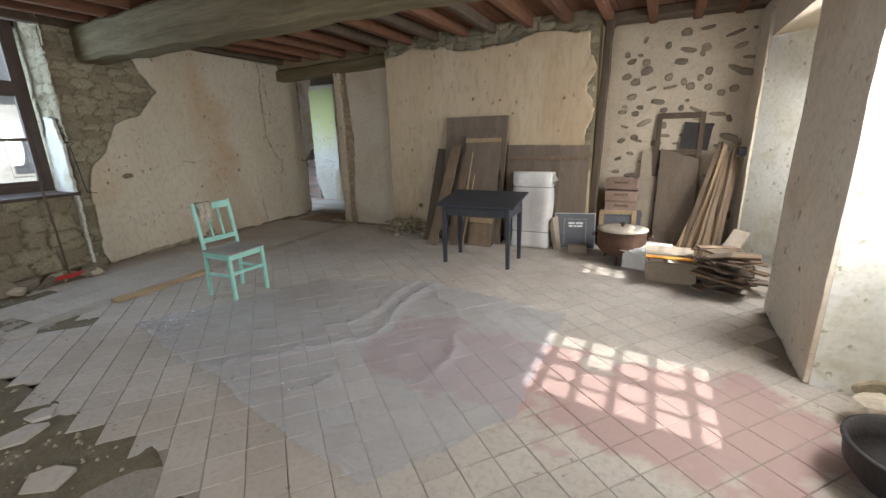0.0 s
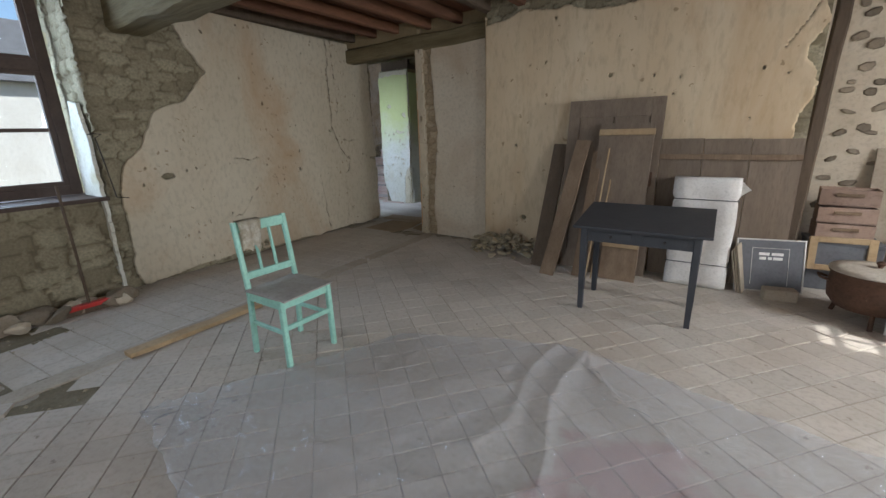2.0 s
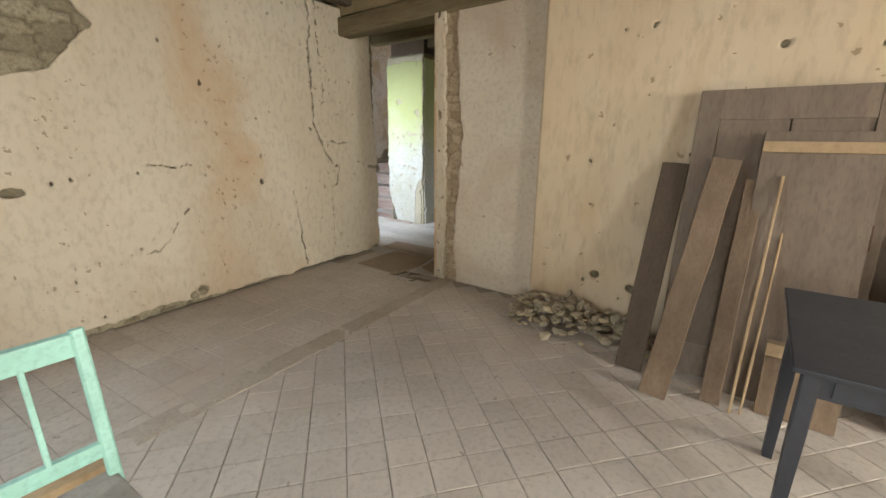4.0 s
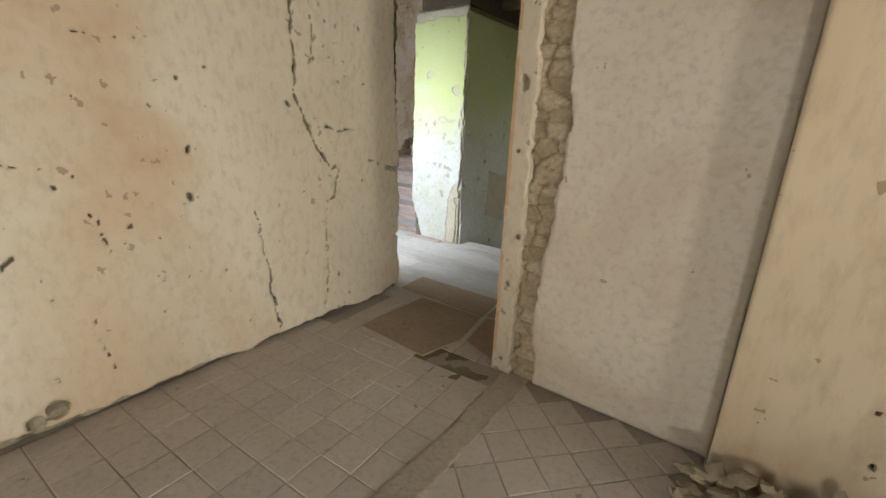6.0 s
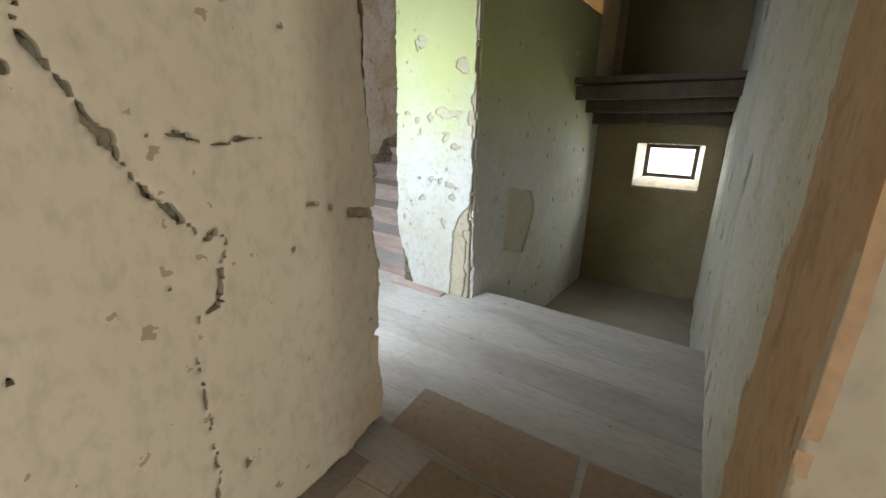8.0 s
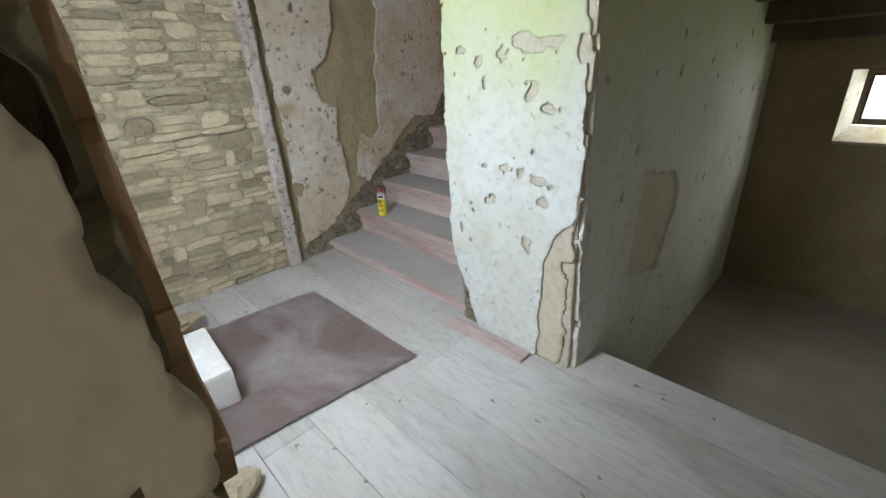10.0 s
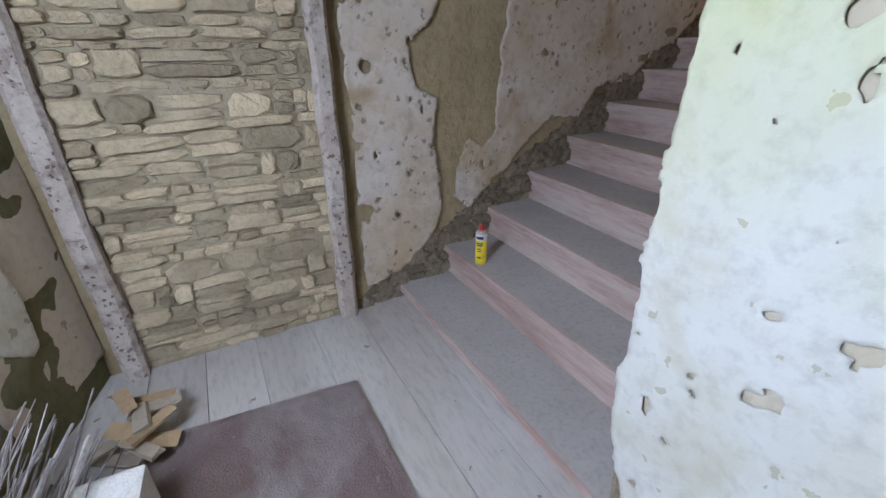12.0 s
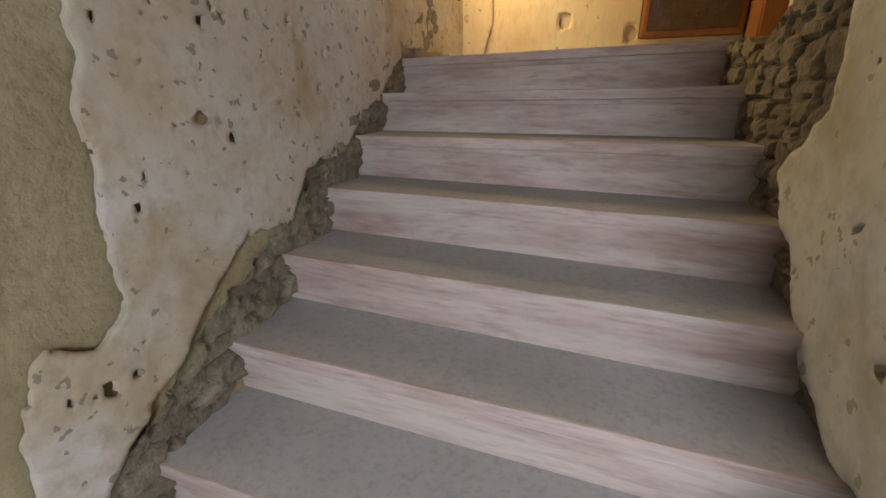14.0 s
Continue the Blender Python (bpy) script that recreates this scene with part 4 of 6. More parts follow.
def pier_keep(u, v):
    corner = 0.79 - u - np.interp(v, (0, 0.3, 0.6, 0.72, 0.8, 1.3, 2.7), (0.20, 0.19, 0.17, 0.12, 0.02, 0.02, 0.015)) - ragged(u, v, 101, 0.03, 8)
    left = u - 0.01 - 0.17 * np.clip(1 - v / 0.5, 0, 1) - ragged(u, v, 102, 0.015, 9)
    spots = ((0.13, 1.52, 0.03, 0.022), (0.37, 1.50, 0.03, 0.024), (0.55, 1.53, 0.08, 0.016), (0.75, 1.49, 0.032, 0.03), (0.53, 1.335, 0.028, 0.035), (0.61, 1.28, 0.035, 0.02), (0.23, 1.45, 0.02, 0.025), (0.60, 0.86, 0.03, 0.026), (0.29, 0.82, 0.055, 0.03), (0.51, 0.63, 0.03, 0.035), (0.56, 0.97, 0.035, 0.03), (0.44, 1.0, 0.04, 0.018), (0.66, 1.85, 0.05, 0.04), (0.25, 2.05, 0.05, 0.035))
    flakes = (0.27 - fbm(u * 11, v * 8, 110, 5)) * 0.12 + 0.02 * np.clip(np.abs(v - 0.95) - 0.15, 0, 1)
    return np.minimum(np.minimum(corner, left), np.minimum(np.minimum(blots(u, v, spots, 103, 0.045), flakes), np.minimum(pocks(u, v, 109, 16.0, 0.16, 0.1), 2.66 - v - ragged(u, v, 104, 0.05))))


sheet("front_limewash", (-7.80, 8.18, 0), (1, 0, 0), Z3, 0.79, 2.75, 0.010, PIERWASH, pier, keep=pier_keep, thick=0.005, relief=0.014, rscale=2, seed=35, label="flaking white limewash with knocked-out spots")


sheet("base_coat", (-7.80, 8.192, 0), (1, 0, 0), Z3, 0.79, 2.75, 0.02, COAT, pier, keep=lambda u, v: np.minimum(0.79 - u - np.where(v < 0.6, 0.05, 0.01) - ragged(u, v, 108, 0.05, 7), u - 0.02 - 0.17 * np.clip(1 - v / 0.5, 0, 1)), thick=0.03, relief=0.014, rscale=2, seed=35)


sheet("corner_coat", (-7.24, 8.21, -0.02), (1, 0, 0), Z3, 0.21, 2.7, 0.02, COAT, pier, thick=0.25, relief=0.02, rscale=6, seed=57, label="crumbling beige base coat on the corner")


def pier_side_keep(u, v):
    v = v - 0.8
    spot = -poly_in(u, v, [(0.60, 0.30), (1.05, 0.16), (1.28, 0.58), (1.15, 0.80), (0.62, 0.90)]) + ragged(u, v, 106, 0.03, 7)
    return np.minimum(np.minimum(u - 0.03 - ragged(u, v, 105, 0.03, 7), spot), pocks(u, v, 107, 7.0, 0.15, 0.25))


sheet("side_limewash", (-7.01, 8.20, -0.8), (0, 1, 0), Z3, 3.3, 3.5, 0.02, PIERWASH, pier, keep=pier_side_keep, thick=0.025, relief=0.012, seed=36, label="white limewash with green light painted in above")

sheet("side_coat", (-7.026, 8.26, -0.8), (0, 1, 0), Z3, 3.2, 3.5, 0.05, COAT, pier, thick=0.0, relief=0.012, seed=36)


def stair_right_keep(u, v):
    y = 11.6 - u
    k = v - np.interp(y, (8.2, 8.9, 9.2, 9.4, 9.6, 9.9), (0.3, 0.62, 0.74, 0.80, 1.08, 1.24)) - ragged(u, v, 111, 0.05, 5)
    far = np.interp(v, (0.7, 1.15, 1.24, 1.45, 1.6, 1.9, 2.7), (9.70, 9.72, 9.80, 9.60, 9.60, 9.66, 9.7)) - y + ragged(u, v, 113, 0.04, 6)
    return np.minimum(np.minimum(k, far), np.minimum(3.36 - u, pocks(u, v, 112, 7, 0.13, 0.2)))


def stump_keep(u, v):
    y = 11.6 - u
    return np.where(y < 9.7, 2.7, np.where(y < 10.0, 1.85, 1.68) + 0.04 * np.sin(y * 9)) - v + ragged(u, v, 114, 0.08, 5)


sheet("stair_side_masonry", (-7.735, 11.6, 0), (0, -1, 0), Z3, 3.38, 2.78, 0.016, MOSSRUBBLE, pier, keep=stump_keep, thick=0.15, relief=0.012, seed=37, height=rubble_height(0.13, 0.06, 37, 0.028), tone=rubble_tone(0.13, 0.06, 37), smooth=False)
sheet("stair_side_limewash", (-7.79, 11.6, 0), (0, -1, 0), Z3, 3.4, 2.78, 0.018, WHITE, pier, keep=stair_right_keep, thick=0.06, relief=0.02, rscale=2, seed=38, label="ochre grey limewash eaten away along the steps")
part("upper_wall", box((-7.75, 8.25, 2.78), (-7.04, 9.8, 4.6)), DARKWOOD, pier)

# passage wall on the other side, and the cellar passage
pas = setting("wall_passage", "limewashed passage wall", "wall")
part("masonry", prism([(-5.11, 6.74), (-5.23, 8.5), (-5.46, 11.6), (-4.9, 11.6), (-4.9, 6.74)], -1.2, 3.1), EARTH, pas)
pl = math.hypot(0.36, 4.86)
sheet("limewash", (-5.515, 11.6, -0.8), (0.36 / pl, -4.86 / pl, 0), Z3, pl, 3.8, 0.03, WHITE, pas, keep=lambda u, v: pocks(u, v, 121, 2.2, 0.2, 0.4), thick=0.02, relief=0.02, seed=39, label="bluish white limewash, patched")
cel = setting("wall_cellar", "dark earth-rendered end wall with a small window", "wall")
for lo, hi in (((-7.1, 11.4, -1.2), (-6.47, 11.75, 3.1)), ((-5.70, 11.4, -1.2), (-5.3, 11.75, 3.1)), ((-6.47, 11.4, -1.2), (-5.70, 11.75, 0.70)), ((-6.47, 11.4, 1.24), (-5.70, 11.75, 3.1))):
    part("masonry", box(lo, hi), EARTH, cel)
part("reveal", prism([(-6.468, 11.395), (-6.39, 11.58), (-6.39, 11.75), (-6.468, 11.75)], 0.70, 1.238), WHITE, cel, "pale limewashed window reveal")
part("reveal", prism([(-5.702, 11.395), (-5.702, 11.75), (-5.77, 11.75), (-5.77, 11.58)], 0.70, 1.238), WHITE, cel)
window("window_5", "tiny cellar window", pose(-6.39, 11.60, 0.80), 0.62, 0.43, 1, 1, None, 0.03, 0.02, 0.04, DARKWOOD, 1)
part("window_sill", box((-6.465, -0.012, -0.03), (-5.705, 0.23, 0.0), 0.008, pose(0, 11.38, 0.70, 25)), STAIRWALL, cel)
# Glowing card added outside, so that the cellar pane shows bright.
sky_glow = bpy.data.materials.new("glowing_backdrop_white")
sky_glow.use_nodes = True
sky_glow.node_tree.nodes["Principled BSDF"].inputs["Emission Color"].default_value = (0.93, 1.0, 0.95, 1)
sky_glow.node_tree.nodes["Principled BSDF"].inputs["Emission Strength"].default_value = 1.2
obj("backdrop", box((-9.0, 15.0, -0.8), (-3.0, 15.05, 4.0)), sky_glow, None, "glowing card added beyond the cellar window as daylight", "backdrop", "structure")
cf = setting("floor_cellar", "dark earth floor of the lower passage", "floor")
part("earth", box((-7.1, 8.5, -1.0), (-5.2, 11.5, -0.75)), DUST, cf)
part("drop_face", box((-7.02, 8.42, -0.9), (-5.3, 8.46, -0.03)), EARTH, cf)
for k, yy in enumerate((10.45, 10.85, 11.2)):
    b = thing("passage_beam", pose(0, 0, 0), "dark timber under the upper landing", "beam", "passage beams")
    part("timber", beam(bmesh.new(), (-7.03, yy, 1.80 - 0.13 * k), (-5.35, yy, 1.82 - 0.13 * k), 0.14, 0.15, 0.015, 6, 0.006), DARKWOOD, b)
obj("ceiling_passage", box((-7.04, 10.3, 1.90), (-5.2, 11.6, 1.96)), DARKWOOD, None, "dark boards under the upper landing", "ceiling", "structure")
obj("ceiling_hall", box((-7.1, 6.72, 3.03), (-4.95, 11.5, 3.08)), DARKWOOD, None, "dark boarded ceiling of the passage", "ceiling", "structure")
for k, yy in enumerate((7.2, 7.8, 8.4, 9.0, 9.6, 10.2)):
    b = thing("passage_beam", pose(0, 0, 0), "dark mossy ceiling timber", "beam", "passage beams")
    part("timber", beam(bmesh.new(), (-7.7, yy, 2.95), (-5.0, yy, 2.95), 0.14, 0.16, 0.015, 6, 0.006), BEAM, b)

# ---- stairs ----
st = tagged(new("staircase"), "broad wooden staircase with dusty grey treads", "stairs", kind="structure")
NSTEP, GO, RISE = 9, 0.328, 0.2025
NOSE_R = [8.25, 8.57, 8.87, 9.14, 9.42, 9.70, 9.99, 10.31, 10.66]
XL, XR = -9.46, -7.68
for k in range(NSTEP):
    ya, yb, z1 = 8.26 + k * GO, NOSE_R[k], 0.085 + k * RISE
    na, nb = (ya + GO + 0.06, NOSE_R[k + 1] + 0.06) if k < NSTEP - 1 else (13.0, 13.0)
    bm = prism([(XL, ya), (XR, yb), (XR, nb), (XL, na)], z1 - 0.04, z1)
    t = part("tread", bm, STEPTOP, st, "dusty grey wooden tread")
    part("nosing", beam(bmesh.new(), (XL, ya - 0.004, z1 - 0.021), (XR, yb - 0.004, z1 - 0.021), 0.014, 0.045, 0.006, 8, 0.001), RISER, t, "worn pale nosing")
    zb = max(z1 - RISE, -0.03)
    part("riser", prism([(XL, ya + 0.022), (XR, yb + 0.022), (XR, yb + 0.045), (XL, ya + 0.045)], zb, z1 - 0.038), RISER, st, "worn pinkish riser board")
    part("moulding", beam(bmesh.new(), (XL, ya + 0.017, z1 - 0.055), (XR, yb + 0.017, z1 - 0.055), 0.014, 0.024, 0.006), RISER, st)
strip = thing("threshold_strip", pose(0, 0, 0), "loose pinkish batten at the foot of the stairs", "batten")
part("timber", box((-7.80, 8.08, 0.0), (-7.23, 8.165, 0.022), 0.004), RISER, strip)
# upper landing
up = setting("wall_landing", "warm lit wall at the stair head", "wall")
part("masonry", box((-9.9, 12.3, 1.6), (-7.0, 12.6, 4.6)), CHIMNEY, up)
part("masonry", box((-7.0, 11.0, 1.78), (-6.8, 12.4, 4.6)), CHIMNEY, up)
sheet("plaster", (-9.46, 12.28, 1.7), (1, 0, 0), Z3, 2.5, 2.8, 0.025, CHIMNEY, up, keep=lambda u, v: np.minimum(line_dist(u, v, [(0.2, 0), (0.32, 0.4), (0.3, 1)]) - 0.02, pocks(u, v, 131, 2.4, 0.22, 0.5)), thick=0.02, relief=0.01, seed=44)

# Unseen window without an opening, added to go with the landing lamp.
window("dummy_window_6", "unseen dummy window behind the landing fill lamp", pose(-9.42, 11.35, 2.25, 0, 0, 90) , 0.8, 1.0, 1, 2, None, 0.05, 0.03, 0.05)

# ---- floors ----
fl = setting("floor", "dusty terracotta tile floor, partly broken", "floor")
sheet("screed", (-7.3, -3.0, -0.0055), (1, 0, 0), (0, 1, 0), 9.0, 9.75, 0.06, DUST, fl, thick=0, relief=0.005, rscale=1.5, seed=45, height=lambda u, v: -0.10 * np.clip(1 - np.hypot((u - 3.6) / 1.6, (v - 3.6) / 0.9), 0, 0.5))
hf = setting("floor_hall", "whitewashed wide board floor of the stair hall", "floor")
part("screed", box((-9.5, 6.3, -0.12), (-5.05, 8.45, -0.03)), DUST, hf)


def broken_floor(x, y):
    """Above nought where the tiles are gone."""
    a = 0.42 - 0.42 * np.hypot((x + 2.9) / 1.35, (y - 0.42) / 0.50)
    b = 0.15 - 0.15 * np.hypot((x + 4.75) / 0.45, (y - 1.38 - 0.45 * (x + 4.75)) / 0.17)
    c = 0.25 - 0.25 * np.hypot((x + 5.75) / 0.3, (y - 0.6) / 1.3)
    d = 0.15 - 0.15 * np.hypot((x + 5.38) / 0.24, (y - 5.93) / 0.13)
    return np.maximum(np.maximum(a, b), np.maximum(c, d)) + 0.14 * fbm(x * 2.4, y * 2.4, 145)


sheet("mortar_strip", (-5.16, 0.9, 0.003), (1, 0, 0), (0, 1, 0), 0.62, 5.2, 0.016, STRIPFILL, fl, keep=lambda u, v: 0.085 - np.abs(u - 0.25 + 0.05 * (v - 3.7)) + ragged(u, v, 141, 0.022, 4), thick=0.02, relief=0.007, rscale=6, seed=46, label="rough cement fill between the two tile fields")
sheet("loose_dirt", (-6.35, -0.5, -0.004), (1, 0, 0), (0, 1, 0), 5.2, 7.0, 0.035, DIRT, fl, keep=lambda u, v: broken_floor(u - 6.35, v - 0.5) + 0.03, thick=0.004, relief=0.009, rscale=5, seed=47, label="loose dirt and crumbled mortar where tiles are gone")
SLAB = material("brown_worn_slab", (0.36, 0.28, 0.20), (0.28, 0.21, 0.145), scale=2.5, fine=30, contrast=0.9, bump=0.3, speckle=(12, 0.15, (0.18, 0.14, 0.1)))
for pts in ([(-6.18, 5.88), (-5.57, 5.86), (-5.51, 6.20), (-5.60, 6.60), (-6.20, 6.58)], [(-5.47, 6.22), (-5.20, 6.12), (-5.22, 6.68), (-5.55, 6.62)], [(-6.50, 6.64), (-5.6, 6.62), (-5.66, 7.0), (-6.54, 6.98)], [(-5.58, 6.66), (-5.2, 6.70), (-5.24, 7.02), (-5.62, 6.99)]):
    part("threshold_slab", prism(pts, -0.02, 0.008), SLAB, fl, "worn brown slab in the doorway")
# ---- ground and view outside ----
g = obj("ground", prism([(-400, -400), (400, -400), (400, 400), (-400, 400)], -0.9, -0.85), GROUND, None, "gravel and grass yard", "ground", "structure")
# ---- things in the main room ----
def chair():
    c = thing("chair", pose(-3.78, 2.68, 0, 0, 0, 0), "mint green painted chair with a grey seat board, on the tiles", "chair")
    for y in (-0.19, 0.19):
        part("front_leg", beam(bmesh.new(), (0.185, y, 0), (0.175, y, 0.47), 0.038, 0.034, 0.006), MINT, c)
        bm = beam(bmesh.new(), (-0.20, y, 0), (-0.175, y, 0.46), 0.036, 0.034, 0.006)
        beam(bm, (-0.175, y, 0.45), (-0.245, y, 0.94), 0.034, 0.034, 0.006)
        part("back_post", bm, MINT, c)
    part("front_apron", box((0.16, -0.175, 0.405), (0.182, 0.175, 0.468), 0.004), MINT, c)
    part("back_apron", box((-0.19, -0.175, 0.405), (-0.168, 0.175, 0.462), 0.004), MINT, c)
    for y in (-0.19, 0.19):
        part("side_apron", box((-0.17, y - 0.011, 0.405), (0.17, y + 0.011, 0.465), 0.004), MINT, c)
        part("side_stretcher", beam(bmesh.new(), (-0.185, y, 0.24), (0.18, y, 0.24), 0.02, 0.03, 0.005), MINT, c)
    part("front_stretcher", beam(bmesh.new(), (0.18, -0.18, 0.27), (0.18, 0.18, 0.27), 0.02, 0.035, 0.005), MINT, c)
    part("seat", box((-0.20, -0.215, 0.470), (0.20, 0.205, 0.482), 0.004, pose(0, 0, 0, 0, 1.5, 4)), material("grey_seat_board", (0.40, 0.37, 0.34), (0.30, 0.27, 0.24), scale=5, fine=40, contrast=0.8, bump=0.2), c, "worn grey plywood seat board")
    part("top_rail", box((-0.256, -0.175, 0.865), (-0.225, 0.175, 0.935), 0.006), MINT, c)
    part("lower_rail", box((-0.206, -0.175, 0.545), (-0.182, 0.175, 0.595), 0.005), MINT, c)
    for y in (-0.06, 0.06):
        part("back_slat", beam(bmesh.new(), (-0.194, y, 0.58), (-0.238, y, 0.88), 0.026, 0.014, 0.004), MINT, c)


chair()


def rag():
    """A cloth hung over the top rail of the chair."""
    bm = bmesh.new()
    nu, nv = 16, 22
    g = []
    for i in range(nu + 1):
        row = []
        for j in range(nv + 1):
            u, s = i / nu, (j / nv - 0.42) * 0.46
            side = 1 if s > 0 else -1
            d = abs(s)
            drop = max(0, d - 0.03)
            fold = 0.012 * math.sin(u * 14 + j * 0.15) * min(1, drop * 9)
            sx = side * (0.030 + 0.05 * drop) * (1 if d > 0.03 else d / 0.03) + fold
            y = -0.18 + 0.17 * u + 0.04 * drop * math.sin(u * 6) - 0.12 * drop * (u - 0.5)
            row.append(bm.verts.new((-0.240 + sx, y, 0.945 - drop * (0.85 + 0.3 * noise.noise((u * 4, 1, side))))))
        g.append(row)
    for i in range(nu):
        for j in range(nv):
            bm.faces.new((g[i][j], g[i + 1][j], g[i + 1][j + 1], g[i][j + 1]))
    bmesh.ops.solidify(bm, geom=bm.faces, thickness=0.003)
    o = obj("rag", bm, RAG, None, "patterned pale rag hung over the chair back", "cloth", smooth=True)
    o.matrix_world = pose(-3.78, 2.68, 0)


rag()


def desk():
    d = thing("writing_desk", pose(-1.84, 4.64, 0, 0, 0, 1), "black painted desk with a sloping lid, dusty and scuffed", "table")
    for x in (-0.41, 0.39):
        for y in (-0.20, 0.27):
            h = 0.70 if y < 0 else 0.78
            bm = bmesh.new()
            beam(bm, (x, y, 0.45), (x, y, h), 0.052, 0.052, 0.005)
            bmesh.ops.create_cone(bm, cap_ends=True, segments=4, radius1=0.027, radius2=0.036, depth=0.46, matrix=pose(x, y, 0.23, 0, 0, 45))
            part("leg", bm, BLACKPAINT, d)
    part("front_apron", box((-0.40, -0.215, 0.60), (0.38, -0.19, 0.715), 0.003), BLACKPAINT, d)
    part("back_apron", box((-0.40, 0.26, 0.60), (0.38, 0.285, 0.80), 0.003), BLACKPAINT, d)
    for x in (-0.415, 0.39):
        part("side_apron", prism([(x, -0.19), (x + 0.02, -0.19), (x + 0.02, 0.26), (x, 0.26)], 0.60, 0.72), BLACKPAINT, d)
    for x in (-0.2, 0.18):
        dr = part("drawer", box((x - 0.15, -0.222, 0.615), (x + 0.15, -0.212, 0.685), 0.004), BLACKPAINT, d)
        part("knob", lathe([(0.006, 0), (0.012, 0.01), (0.009, 0.022)], 10, None, pose(x, -0.222, 0.65, 90)), BLACKIRON, dr)
    lid = box((-0.48, -0.31, -0.011), (0.48, 0.33, 0.011), 0.006, pose(0, 0, 0.775, 9.0))
    part("lid", lid, BLACKPAINT, d, "sloping black lid with dust and paint specks")


desk()


def plank(name, a, b, w, h, mat, label, category="plank", group="", roll=0.0, wob=0.002):
    o = thing(name, pose(*a), label, category, group)
    part("board", beam(bmesh.new(), (0, 0, 0), Vector(b) - Vector(a), w, h, 0.004, 5, wob, roll), mat, o)
    return o


def lean(x, y0, z0, w, h, top_y, thick=0.03, skew=0.0):
    """The pose of a board of height h whose foot is at (x, y0) and whose top rests at top_y."""
    a = math.degrees(math.asin(min(0.9, (top_y - y0) / h)))
    return pose(x, y0, z0, -a, skew, 0)


def old_door():
    m = lean(-2.40, 5.52, 0, 0.9, 1.80, 5.84)
    d = thing("old_door", m, "weathered brown panelled door leaning on the chimney breast", "door")
    for x in (-0.46, 0.36):
        part("stile", box((x, -0.02, 0), (x + 0.12, 0.02, 1.80), 0.004), GREYWOOD, d)
    for z, h in ((0, 0.2), (0.85, 0.14), (1.62, 0.18)):
        part("rail", box((-0.34, -0.018, z), (0.36, 0.018, z + h), 0.004), GREYWOOD, d)
    for z0, z1 in ((0.2, 0.85), (0.99, 1.62)):
        part("panel", box((-0.335, -0.008, z0), (0.005, 0.008, z1)), GREYWOOD, d)
        part("panel", box((0.015, -0.008, z0), (0.355, 0.008, z1)), GREYWOOD, d)
    lk = part("lock", box((0.38, -0.034, 0.92), (0.44, -0.02, 1.06), 0.004), IRON, d)
    part("handle", tube(bmesh.new(), [(0.41, -0.03, 1.0), (0.41, -0.07, 1.0), (0.34, -0.075, 0.99)], 0.008), IRON, lk)
    m2 = lean(-2.22, 5.40, 0, 0.55, 1.55, 5.73)
    b = thing("ledged_board", m2, "brown ledged board with a pale batten, leaning on the old door", "board")
    part("board", box((-0.28, -0.012, 0), (0.24, 0.012, 1.56), 0.003), GREYWOOD, b)
    part("batten", box((-0.28, -0.032, 1.44), (0.25, -0.012, 1.50), 0.004), PALEWOOD, b)


old_door()
plank("plank", (-2.99, 5.34, 0.0), (-2.95, 5.84, 1.32), 0.16, 0.025, DARKWOOD, "dark narrow plank leaning on the chimney breast")
plank("plank", (-2.80, 5.10, 0.0), (-2.66, 5.72, 1.36), 0.15, 0.03, PLANK, "split weathered plank with a waney edge", wob=0.005)
plank("plank", (-2.52, 5.22, 0.0), (-2.50, 5.70, 1.25), 0.10, 0.022, PLANK, "brown plank leaning on the door")
plank("batten", (-2.42, 5.18, 0.0), (-2.38, 5.66, 1.28), 0.014, 0.016, PALEWOOD, "thin pale batten leaning on the door")
plank("batten", (-2.37, 5.20, 0.0), (-2.33, 5.66, 1.10), 0.012, 0.014, PALEWOOD, "thin pale batten leaning on the door")
sb = thing("small_board", pose(-2.12, 5.28, 0, -16), "small brown board propped behind the desk", "board")
part("board", box((-0.19, -0.012, 0), (0.15, 0.012, 0.42), 0.003), PLANK, sb)
part("batten", box((-0.19, -0.03, 0.33), (0.15, -0.012, 0.40), 0.003), PALEWOOD, sb)


def wide_board():
    b = thing("panel_board", lean(-1.37, 5.74, 0, 1.1, 1.38, 5.86), "wide grey-brown boarded panel with a batten", "board")
    for i in range(3):
        x = -0.56 + i * 0.375
        part("plank", box((x, -0.012, 0), (x + 0.37, 0.012, 1.37 - 0.006 * i), 0.003), GREYWOOD, b)
    part("batten", box((-0.56, -0.04, 1.17), (0.56, -0.012, 1.22), 0.004), PLANK, b)


wide_board()


